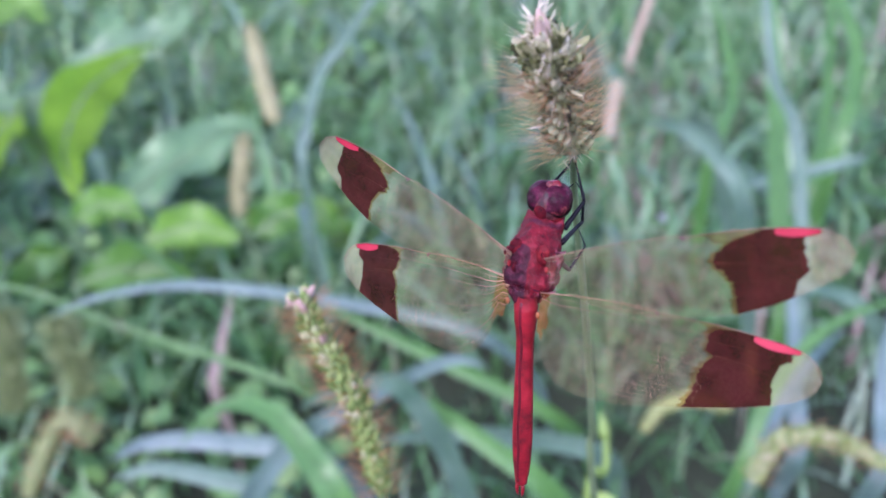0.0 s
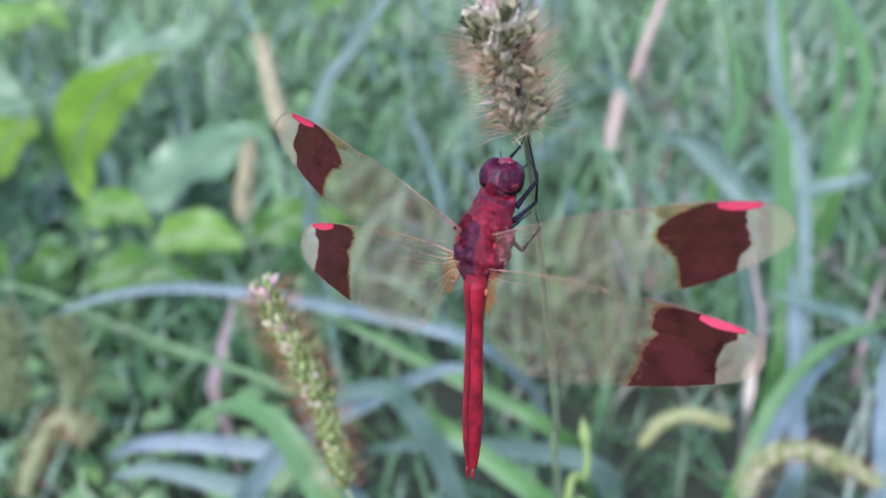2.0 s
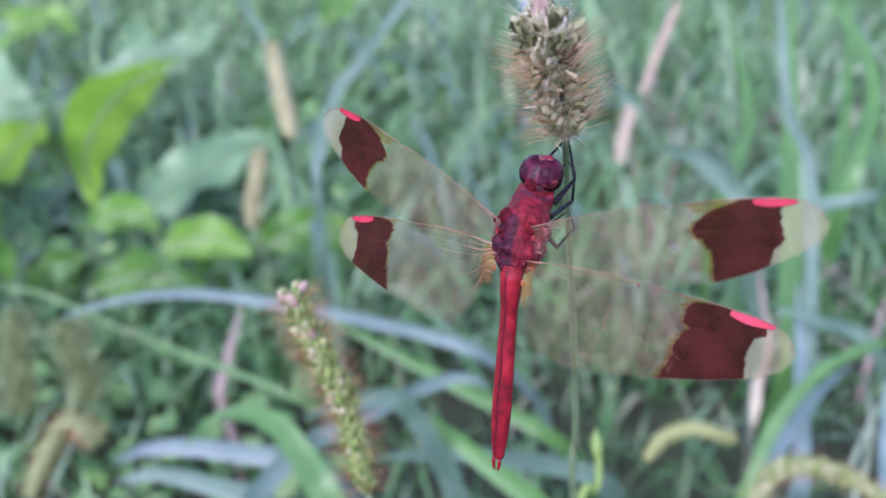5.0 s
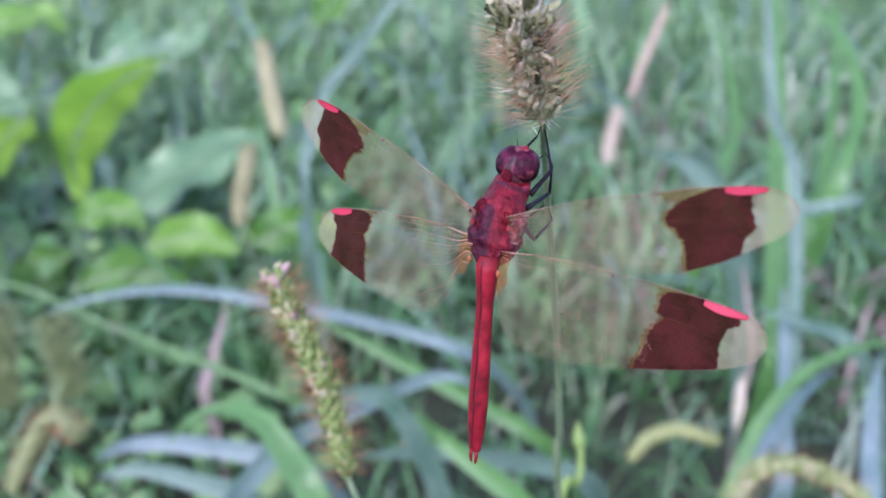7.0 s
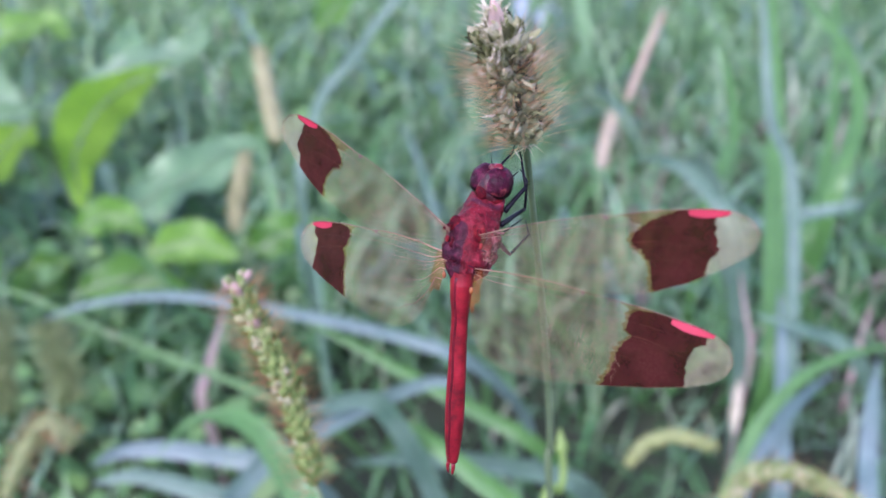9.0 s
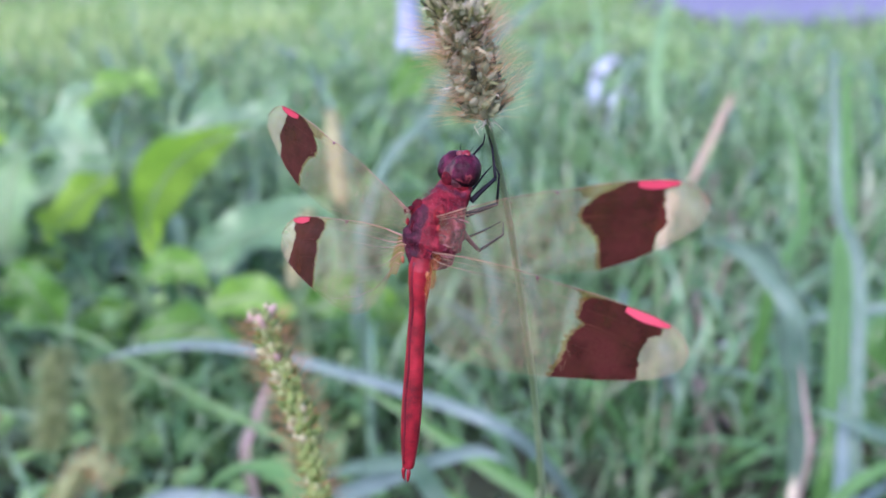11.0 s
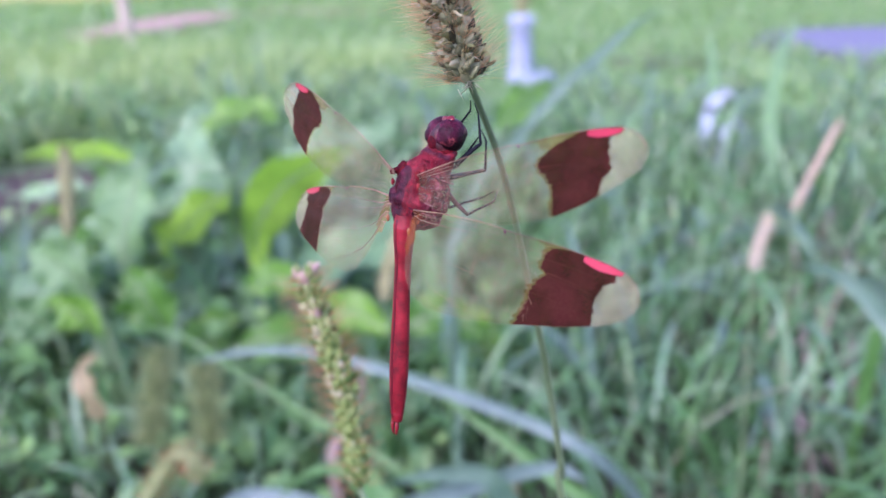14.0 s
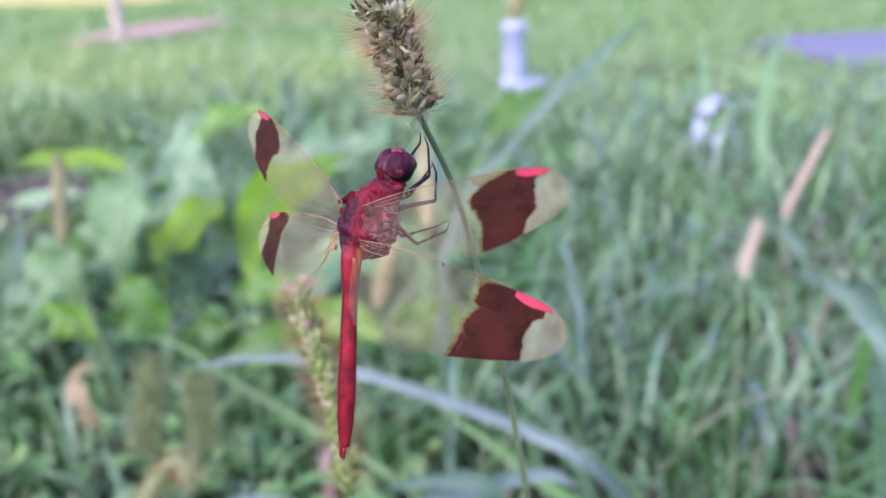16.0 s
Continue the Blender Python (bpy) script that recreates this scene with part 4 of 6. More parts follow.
grass_blade([(0.1932, 0.5684, 0.0000), (0.1857, 0.5634, 0.0893), (0.1632, 0.5484, 0.1787), (0.1391, 0.5456, 0.1891), (0.1224, 0.5392, 0.1845)], 0.0108, BLADE_BLUE, "long arching blue-green grass blade", (-0.19, -0.62, 0.76))
grass_blade([(-0.0082, 0.3408, 0.0000), (-0.0157, 0.3358, 0.0807), (-0.0382, 0.3208, 0.1614), (-0.0636, 0.3161, 0.1680), (-0.0858, 0.3088, 0.1648)], 0.0108, BLADE_BLUE, "long arching blue-green grass blade", (0.07, -0.55, 0.93))
foxtail([(-0.2565, 0.4133, 0.0000), (-0.2605, 0.4013, 0.0617)], [(-0.2665, 0.3833, 0.1121), (-0.2680, 0.3955, 0.1350), (-0.2695, 0.4107, 0.1635)], 0.007, "olive foxtail head in the shade of weeds", 31, bristle_len=0.013, bristles=420, fine=0.035, hair=SPIKE_OLIVE, husk=SPIKE_OLIVE, spike_len=0.006, spike_thick=0.0014)
foxtail([(-0.2177, 0.4180, 0.0000), (-0.2217, 0.4060, 0.0635)], [(-0.2277, 0.3880, 0.1155), (-0.2318, 0.3985, 0.1357), (-0.2407, 0.4088, 0.1561)], 0.007, "olive foxtail head in the shade of weeds", 32, bristle_len=0.013, bristles=420, fine=0.035, hair=SPIKE_OLIVE, husk=SPIKE_OLIVE, spike_len=0.006, spike_thick=0.0014)
grass_blade([(0.1667, 0.4436, 0.0000), (0.1667, 0.4411, 0.0552), (0.1667, 0.4336, 0.1103), (0.1631, 0.4443, 0.1372), (0.1592, 0.4537, 0.1611)], 0.0027, PINK_DRY, "dry tan stalk leaning in the grass", (-0.21, -0.55, 0.88))
broad_leaf([(-0.1195, 0.6945, 0.0359), (-0.1559, 0.6849, 0.0655), (-0.1981, 0.6789, 0.0813)], 0.05, BROAD, "bright green leaf near the ground", (0, -0.8, 0.6))
broad_leaf([(0.1415, 0.3722, 0.0990), (0.1439, 0.3802, 0.1136), (0.1462, 0.3882, 0.1282)], 0.006, SPIKE_CREAM, "dry whitish upright leaf", (0, -0.8, 0.6))
broad_leaf([(-0.3249, 0.4164, 0.0997), (-0.3260, 0.4128, 0.1207), (-0.3336, 0.4165, 0.1364), (-0.3268, 0.4232, 0.1494)], 0.016, DRY_TAN, "curled dry tan leaf", (0, -0.8, 0.6))
broad_leaf([(-0.3630, 0.5589, 0.0963), (-0.3722, 0.5541, 0.1202), (-0.3822, 0.5569, 0.1355), (-0.4002, 0.5665, 0.1451)], 0.045, BROAD, "broad green leaf standing in the weeds", (0, -0.8, 0.5))
broad_leaf([(-0.4521, 0.6471, 0.1042), (-0.4687, 0.6671, 0.1411), (-0.4875, 0.6831, 0.1688), (-0.5009, 0.6989, 0.1920)], 0.05, BROAD_BLUE, "dull bluish green broad leaf", (0, -0.8, 0.5))
broad_leaf([(-0.1660, 0.6804, 0.0382), (-0.1344, 0.6814, 0.0470), (-0.1045, 0.6878, 0.0416)], 0.05, BROAD, "broad green leaf standing in the weeds", (0, -0.8, 0.5))
broad_leaf([(-0.2550, 0.6527, 0.0302), (-0.2286, 0.6594, 0.0584), (-0.2047, 0.6694, 0.0675)], 0.05, BROAD, "broad green leaf standing in the weeds", (0, -0.8, 0.5))
broad_leaf([(-0.4728, 0.5573, 0.0853), (-0.4856, 0.5494, 0.1034), (-0.5043, 0.5459, 0.1082)], 0.045, BROAD_BLUE, "dull bluish green broad leaf", (0, -0.8, 0.5))
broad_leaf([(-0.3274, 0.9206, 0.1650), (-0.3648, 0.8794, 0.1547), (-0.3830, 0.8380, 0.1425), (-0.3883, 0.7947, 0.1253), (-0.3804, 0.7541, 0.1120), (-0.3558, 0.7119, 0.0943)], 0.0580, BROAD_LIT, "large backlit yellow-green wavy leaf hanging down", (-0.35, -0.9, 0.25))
broad_leaf([(-0.4538, 0.9217, 0.1359), (-0.4110, 0.9461, 0.1460), (-0.3706, 0.9689, 0.1533), (-0.3347, 0.9925, 0.1623), (-0.3053, 1.0225, 0.1844)], 0.0465, BROAD_SHEEN, "leaf tip turned up to the sky, coloured pale with its sheen", (-0.25, -0.8, 0.5))
broad_leaf([(-0.4068, 0.9500, 0.1421), (-0.4042, 0.9818, 0.1593), (-0.4052, 1.0115, 0.1728), (-0.4101, 1.0422, 0.1883)], 0.0382, BROAD_SHEEN, "pale green upright leaf lobe", (0.1, -0.9, 0.4))
broad_leaf([(-0.4523, 0.9300, 0.1300), (-0.4706, 0.9095, 0.1143), (-0.4786, 0.8872, 0.0944), (-0.4629, 0.8673, 0.0767)], 0.0386, BROAD_SHEEN, "pale green leaf curling beside a brighter one", (-0.3, -0.85, 0.4))
broad_leaf([(-0.4833, 0.8782, 0.0991), (-0.4547, 0.8636, 0.0832), (-0.4290, 0.8456, 0.0612), (-0.4144, 0.8287, 0.0421)], 0.0340, BROAD, "olive green underside of a curled leaf", (-0.3, -0.85, 0.4))
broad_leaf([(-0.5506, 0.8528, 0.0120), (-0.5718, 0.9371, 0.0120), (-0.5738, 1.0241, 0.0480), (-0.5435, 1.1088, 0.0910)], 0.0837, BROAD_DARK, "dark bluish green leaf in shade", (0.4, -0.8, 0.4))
broad_leaf([(-0.3155, 0.6698, 0.0965), (-0.2863, 0.6986, 0.1054), (-0.2546, 0.7282, 0.1156), (-0.2237, 0.7573, 0.1250), (-0.1909, 0.7750, 0.1127)], 0.0517, BROAD_SHEEN, "long pale green wavy leaf", (-0.3, -0.85, 0.45))
broad_leaf([(-0.3201, 0.6117, 0.1156), (-0.2883, 0.6190, 0.1264), (-0.2592, 0.6130, 0.1125)], 0.0298, BROAD, "bright green leaf near the ground", (0, -0.85, 0.5))
broad_leaf([(-0.2664, 0.6027, 0.0936), (-0.2255, 0.6111, 0.1057), (-0.1851, 0.6059, 0.0922)], 0.0334, BROAD, "bright green leaf near the ground", (0, -0.85, 0.5))
broad_leaf([(-0.1805, 0.6073, 0.0944), (-0.1440, 0.6168, 0.1091), (-0.1082, 0.6102, 0.0934)], 0.0380, BROAD, "bright green leaf near the ground", (0, -0.85, 0.5))
broad_leaf([(-0.3024, 0.5548, 0.0921), (-0.2554, 0.5618, 0.1009), (-0.2109, 0.5571, 0.0879)], 0.0341, BROAD, "bright green leaf near the ground", (0, -0.85, 0.5))
broad_leaf([(-0.5743, 0.9116, 0.1065), (-0.5295, 0.9248, 0.1272), (-0.4945, 0.9181, 0.1114)], 0.0418, BROAD_SHEEN, "pale green leaf in the weeds", (0, -0.8, 0.6))
broad_leaf([(-0.7531, 1.2588, 0.0943), (-0.7026, 1.2947, 0.1217), (-0.6597, 1.3187, 0.1275), (-0.6162, 1.3266, 0.1028)], 0.0548, BROAD, "yellow-green leaf farther back in the weeds", (0, -0.75, 0.65))
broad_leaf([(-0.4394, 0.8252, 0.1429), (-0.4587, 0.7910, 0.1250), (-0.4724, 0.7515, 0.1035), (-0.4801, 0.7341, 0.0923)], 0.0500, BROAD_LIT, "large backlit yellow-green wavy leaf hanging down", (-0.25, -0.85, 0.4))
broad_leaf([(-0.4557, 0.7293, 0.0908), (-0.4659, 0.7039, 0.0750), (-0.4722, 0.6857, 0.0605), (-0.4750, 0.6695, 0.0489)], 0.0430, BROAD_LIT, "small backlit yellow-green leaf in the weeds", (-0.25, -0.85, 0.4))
broad_leaf([(-0.5470, 0.5899, 0.0808), (-0.5354, 0.6098, 0.0959), (-0.5178, 0.6296, 0.1063), (-0.5010, 0.6412, 0.1100)], 0.0420, BROAD_SHEEN, "pale green broad leaf low in the weeds", (0, -0.85, 0.5))
broad_leaf([(-0.4181, 0.5910, 0.0480), (-0.4390, 0.5955, 0.0605), (-0.4625, 0.5979, 0.0693), (-0.4882, 0.5972, 0.0717)], 0.0400, BROAD_SHEEN, "pale green broad leaf low in the weeds", (0.1, -0.85, 0.5))
broad_leaf([(-0.3736, 0.5918, 0.0468), (-0.3634, 0.6127, 0.0654), (-0.3520, 0.6296, 0.0726), (-0.3376, 0.6353, 0.0771)], 0.0380, BROAD, "broad green leaf standing in the weeds", (0.2, -0.85, 0.5))
broad_leaf([(-0.5721, 0.6576, 0.1031), (-0.5531, 0.6783, 0.1147), (-0.5303, 0.6981, 0.1213), (-0.5112, 0.7070, 0.1164)], 0.0450, BROAD_SHEEN, "pale green leaf in the weeds", (-0.2, -0.85, 0.5))
broad_leaf([(-0.4471, 0.8555, 0.1441), (-0.4782, 0.8322, 0.1414), (-0.5066, 0.8061, 0.1294), (-0.5169, 0.7821, 0.1106)], 0.0288, BROAD_SHEEN, "pale upturned edge of a bright leaf", (-0.25, -0.8, 0.5))
broad_leaf([(-0.5080, 0.6849, 0.0475), (-0.5303, 0.7395, 0.0927), (-0.5493, 0.7925, 0.1315), (-0.5569, 0.8521, 0.1804)], 0.0583, BROAD_SHEEN, "pale bluish green broad leaf", (0, -0.9, 0.4))
broad_leaf([(-0.4701, 0.8390, 0.1145), (-0.5062, 0.8700, 0.1544), (-0.5303, 0.8996, 0.1823), (-0.5204, 0.9389, 0.2134)], 0.0529, BROAD_SHEEN, "pale bluish green broad leaf", (0.2, -0.85, 0.4))
broad_leaf([(-0.5153, 0.6062, 0.0767), (-0.5266, 0.6440, 0.1082), (-0.5157, 0.6825, 0.1264), (-0.4988, 0.7081, 0.1051)], 0.0456, BROAD, "broad green leaf standing in the weeds", (0, -0.8, 0.6))
broad_leaf([(-0.5245, 0.5556, 0.0640), (-0.5022, 0.5702, 0.0889), (-0.4643, 0.5807, 0.0917)], 0.0324, BROAD_SHEEN, "pale green broad leaf low in the weeds", (0, -0.8, 0.6))
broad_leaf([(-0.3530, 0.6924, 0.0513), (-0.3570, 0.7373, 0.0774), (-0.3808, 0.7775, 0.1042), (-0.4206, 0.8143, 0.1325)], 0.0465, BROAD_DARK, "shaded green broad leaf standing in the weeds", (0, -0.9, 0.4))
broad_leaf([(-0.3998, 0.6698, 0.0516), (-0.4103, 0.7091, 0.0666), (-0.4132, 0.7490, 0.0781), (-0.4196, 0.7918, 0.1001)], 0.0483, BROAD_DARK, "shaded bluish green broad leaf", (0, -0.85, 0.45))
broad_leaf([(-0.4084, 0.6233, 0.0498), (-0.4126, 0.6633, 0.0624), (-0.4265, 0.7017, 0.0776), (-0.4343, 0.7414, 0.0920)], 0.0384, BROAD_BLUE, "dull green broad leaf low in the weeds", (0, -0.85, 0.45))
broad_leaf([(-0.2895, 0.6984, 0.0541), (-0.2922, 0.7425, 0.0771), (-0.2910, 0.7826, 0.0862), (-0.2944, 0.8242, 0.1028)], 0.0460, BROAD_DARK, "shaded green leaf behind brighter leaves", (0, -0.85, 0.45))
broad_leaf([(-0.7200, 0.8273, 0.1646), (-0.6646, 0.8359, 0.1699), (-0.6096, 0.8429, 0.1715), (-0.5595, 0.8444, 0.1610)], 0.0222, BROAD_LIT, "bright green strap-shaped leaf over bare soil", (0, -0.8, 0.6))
broad_leaf([(-0.7092, 0.7949, 0.1281), (-0.6670, 0.7994, 0.1315), (-0.6320, 0.8048, 0.1422), (-0.6087, 0.8017, 0.1376)], 0.0192, BROAD_SHEEN, "pale green leaf over bare soil", (0, -0.8, 0.6))
broad_leaf([(-0.1928, 1.0678, 0.1531), (-0.1790, 1.1097, 0.1768), (-0.1613, 1.1498, 0.1925), (-0.1427, 1.1870, 0.1997)], 0.0494, BROAD, "bright green leaf rising from the grass", (0, -0.85, 0.5))
grass_blade([(0.1769, 0.4471, 0.0000), (0.1777, 0.4411, 0.0531), (0.1785, 0.4271, 0.1061), (0.1889, 0.4770, 0.1395), (0.2002, 0.5296, 0.1779), (0.2115, 0.5812, 0.2146), (0.2205, 0.6352, 0.2558), (0.2293, 0.6875, 0.2939)], 0.0130, BLADE_GREEN, "tall fresh green upright grass blade", (-0.25, -0.7, 0.6))
grass_blade([(0.1601, 0.3666, 0.0000), (0.1607, 0.3606, 0.0420), (0.1614, 0.3466, 0.0839), (0.1695, 0.3794, 0.1024), (0.1771, 0.4136, 0.1235), (0.1834, 0.4492, 0.1475)], 0.0095, BLADE_SKY, "upright grass blade with lavender sky sheen in its colour", (-0.22, -0.6, 0.8))
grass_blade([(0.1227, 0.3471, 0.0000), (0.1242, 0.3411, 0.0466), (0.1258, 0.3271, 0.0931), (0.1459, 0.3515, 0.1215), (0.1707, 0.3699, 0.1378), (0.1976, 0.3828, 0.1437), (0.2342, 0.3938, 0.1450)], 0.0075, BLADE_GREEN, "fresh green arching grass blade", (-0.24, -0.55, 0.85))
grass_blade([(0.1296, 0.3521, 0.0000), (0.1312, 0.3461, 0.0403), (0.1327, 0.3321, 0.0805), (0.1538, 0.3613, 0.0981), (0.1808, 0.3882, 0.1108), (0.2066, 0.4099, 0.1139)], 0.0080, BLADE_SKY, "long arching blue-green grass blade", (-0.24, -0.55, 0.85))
grass_blade([(0.1958, 0.3471, 0.0000), (0.1963, 0.3411, 0.0434), (0.1969, 0.3271, 0.0867), (0.2045, 0.3510, 0.1026), (0.2133, 0.3757, 0.1199), (0.2234, 0.3983, 0.1332)], 0.0101, BLADE_SKY, "upright grass blade with lavender sky sheen in its colour", (-0.3, -0.6, 0.8))
grass_blade([(0.2529, 0.5899, 0.0000), (0.2552, 0.5839, 0.0773), (0.2574, 0.5699, 0.1547), (0.2874, 0.6238, 0.1896), (0.2926, 0.6753, 0.2222), (0.2785, 0.7217, 0.2471), (0.2714, 0.7609, 0.2575)], 0.0114, BLADE_GREEN, "fresh green arching grass blade", (-0.2, -0.7, 0.7))
grass_blade([(0.2454, 0.6084, 0.0000), (0.2475, 0.6024, 0.0524), (0.2496, 0.5884, 0.1048), (0.2773, 0.6410, 0.1374), (0.2970, 0.6933, 0.1702), (0.3128, 0.7520, 0.2155), (0.3213, 0.8105, 0.2611)], 0.0102, BLADE_GREEN, "tall fresh green upright grass blade", (-0.2, -0.7, 0.7))
grass_blade([(0.1655, 0.5873, 0.0000), (0.1674, 0.5813, 0.0790), (0.1694, 0.5673, 0.1579), (0.1959, 0.6165, 0.1770), (0.2021, 0.6710, 0.2081), (0.1985, 0.7230, 0.2355)], 0.0095, BLADE_GREEN, "fresh green arching grass blade", (-0.2, -0.7, 0.7))
grass_blade([(0.0487, 0.5547, 0.0000), (0.0498, 0.5487, 0.0382), (0.0509, 0.5347, 0.0765), (0.0652, 0.5814, 0.0928), (0.0850, 0.6314, 0.1138), (0.0998, 0.6781, 0.1298)], 0.0038, BLADE_DULL, "thin grey-green stalk leaning in the grass", (-0.1, -0.7, 0.7))
grass_blade([(0.1844, 1.1941, -0.0289), (0.1703, 1.3280, 0.0463), (0.1727, 1.4695, 0.1297), (0.1975, 1.6129, 0.2011), (0.2307, 1.7415, 0.2261)], 0.0217, BLADE_PALE, "tall pale green blade farther off", (0, -0.7, 0.7))
grass_blade([(0.1446, 1.2803, -0.0638), (0.1133, 1.4794, 0.0021), (0.0912, 1.6951, 0.1061), (0.0794, 1.9087, 0.1966)], 0.0240, BLADE_PALE, "tall pale green blade farther off", (0, -0.7, 0.7))
def bud_twig():
    base = np.array((0.0140, 0.1848, 0.0000))
    root = new("budding_twig")
    root.location = base
    tagged(root, "small weed shoot with a pale green bud", "weed")
    pts = [np.array(p) - base for p in ((0.0140, 0.1848, 0.0000), (0.0200, 0.1728, 0.1239), (0.0240, 0.1648, 0.2457), (0.0291, 0.1688, 0.2525), (0.0301, 0.1719, 0.2580), (0.0297, 0.1746, 0.2632))]
    part("shoot", *tube(curve_through(pts, 30), np.linspace(0.0012, 0.0008, 30), 8), BUD, root)
    d = unit(pts[-1] - pts[-2])
    part("bud", *tube(curve_through([pts[-1] - d * 0.004, pts[-1], pts[-1] + d * 0.004], 8), [0.0004, 0.0011, 0.0015, 0.0016, 0.0013, 0.0009, 0.0005, 0.0001], 10), BUD, root, "pale green bud")
    part("leaf", *oval([pts[2], pts[2] + (0.003, -0.002, 0.003), pts[2] + (0.0075, -0.003, 0.004)], 0.0045, 14, (0, -0.7, 0.7)), BUD, root)


bud_twig()
def white_flower(x, y, h, size, seed):
    root = new("white_flower")
    root.location = (x, y, 0.0)
    tagged(root, "small white flower head in the grass", "flower", "white flowers")
    rng = np.random.default_rng(seed)
    part("stalk", *tube([(0, 0, 0), (0.002, 0, h * 0.6), (0, 0, h)], 0.0012, 6), STEM, root)
    for k in range(9):
        a, e = k * 0.698, rng.uniform(0.1, 0.9)
        p = np.array((0, 0, h))
        q = np.array((math.cos(a) * math.cos(e), math.sin(a) * math.cos(e), math.sin(e))) * size * 0.5
        part("petal", *oval([p, p + q * 0.5, p + q + (0, 0, -size * 0.08)], size * 0.35, 8, across=5), WHITE, root)


for k, row in enumerate([(0.083, 1.544, 0.101, 0.046), (-0.591, 1.949, 0.06, 0.03), (-2.299, 4.253, 0.06, 0.05), (0.171, 0.705, 0.03, 0.012)]):
    white_flower(*row, k)
grass_blade([(0.0651, 1.5450, 0.0000), (0.0751, 1.5250, 0.0561), (0.0765, 1.5368, 0.0871), (0.0874, 1.5505, 0.1160), (0.1044, 1.5508, 0.1339), (0.1172, 1.5420, 0.1300), (0.1223, 1.5277, 0.1175)], 0.024, CURL, "silvery white leaf curling over in the grass", (0.3, -0.6, 0.8))
grass_blade([(0.0895, 1.4152, 0.0000), (0.0995, 1.3952, 0.0739), (0.0998, 1.4020, 0.0922), (0.1102, 1.3995, 0.1075), (0.1247, 1.3936, 0.1102), (0.1332, 1.3812, 0.1000), (0.1294, 1.3646, 0.0878), (0.1221, 1.3483, 0.0790)], 0.018, CURL, "silvery white leaf curling over in the grass", (0.3, -0.6, 0.8))
broad_plant((-0.580, 0.760, 0.0), [(-11, 0.104, 56, 51, 0.043), (36, 0.156, 72, 94, 0.046), (81, 0.115, 47, 47, 0.046), (137, 0.15, 72, 96, 0.045), (152, 0.137, 69, 100, 0.057), (183, 0.136, 67, 75, 0.045), (239, 0.104, 77, 101, 0.051), (272, 0.155, 63, 102, 0.056), (320, 0.124, 64, 70, 0.045)], "leafy green weed with broad wavy leaves")
broad_plant((-0.520, 0.675, 0.0), [(-8, 0.139, 42, 43, 0.049), (36, 0.122, 59, 64, 0.055), (78, 0.115, 48, 84, 0.043), (129, 0.135, 53, 79, 0.053), (164, 0.095, 49, 94, 0.049), (214, 0.11, 47, 72, 0.04), (278, 0.143, 78, 91, 0.054), (296, 0.108, 79, 94, 0.045)], "leafy green weed with broad wavy leaves", BROAD_BLUE)
broad_plant((-0.589, 0.659, 0.0), [(16, 0.107, 60, 42, 0.033), (41, 0.079, 49, 101, 0.032), (85, 0.112, 63, 109, 0.035), (170, 0.099, 72, 92, 0.036), (189, 0.079, 75, 103, 0.041), (251, 0.1, 72, 85, 0.04), (310, 0.099, 67, 59, 0.041)], "leafy green weed with broad wavy leaves")
broad_plant((-0.552, 0.785, 0.0), [(18, 0.103, 79, 107, 0.053), (27, 0.155, 45, 108, 0.053), (72, 0.109, 65, 80, 0.055), (152, 0.112, 40, 105, 0.042), (195, 0.105, 72, 95, 0.057), (227, 0.153, 48, 87, 0.048), (286, 0.147, 59, 77, 0.042), (296, 0.135, 60, 101, 0.052)], "leafy green weed with broad wavy leaves", BROAD_BLUE)
broad_plant((-0.640, 0.960, 0.0), [(-14, 0.121, 71, 77, 0.042), (59, 0.15, 43, 78, 0.048), (101, 0.118, 49, 74, 0.058), (119, 0.105, 65, 102, 0.051), (177, 0.152, 71, 45, 0.057), (213, 0.117, 73, 70, 0.055), (257, 0.153, 47, 50, 0.05), (309, 0.132, 76, 90, 0.042)], "leafy green weed with broad wavy leaves")
broad_plant((-0.150, 0.701, 0.0), [(-8, 0.085, 59, 90, 0.032), (43, 0.073, 74, 65, 0.035), (139, 0.088, 67, 83, 0.03), (197, 0.082, 76, 61, 0.036), (251, 0.088, 58, 50, 0.035), (294, 0.09, 45, 46, 0.029)], "leafy green weed with broad wavy leaves")
broad_plant((-0.231, 0.743, 0.0), [(12, 0.07, 76, 66, 0.033), (54, 0.088, 44, 68, 0.037), (107, 0.089, 53, 61, 0.027), (161, 0.101, 73, 96, 0.036), (258, 0.069, 63, 75, 0.033), (318, 0.094, 79, 48, 0.034)], "leafy green weed with broad wavy leaves", BROAD_BLUE)
broad_plant((-0.700, 0.930, 0.0), [(7, 0.135, 65, 98, 0.044), (62, 0.115, 64, 103, 0.05), (82, 0.104, 53, 84, 0.055), (151, 0.114, 56, 97, 0.043), (176, 0.092, 47, 78, 0.05), (230, 0.112, 78, 84, 0.041), (253, 0.148, 80, 104, 0.048), (307, 0.096, 50, 56, 0.053)], "leafy green weed with broad wavy leaves")
broad_plant((-0.640, 1.120, 0.0), [(16, 0.126, 46, 57, 0.04), (69, 0.093, 72, 88, 0.044), (121, 0.098, 61, 51, 0.037), (136, 0.101, 45, 44, 0.05), (197, 0.132, 68, 91, 0.045), (275, 0.131, 69, 79, 0.046), (318, 0.114, 60, 51, 0.048)], "leafy green weed with broad wavy leaves")
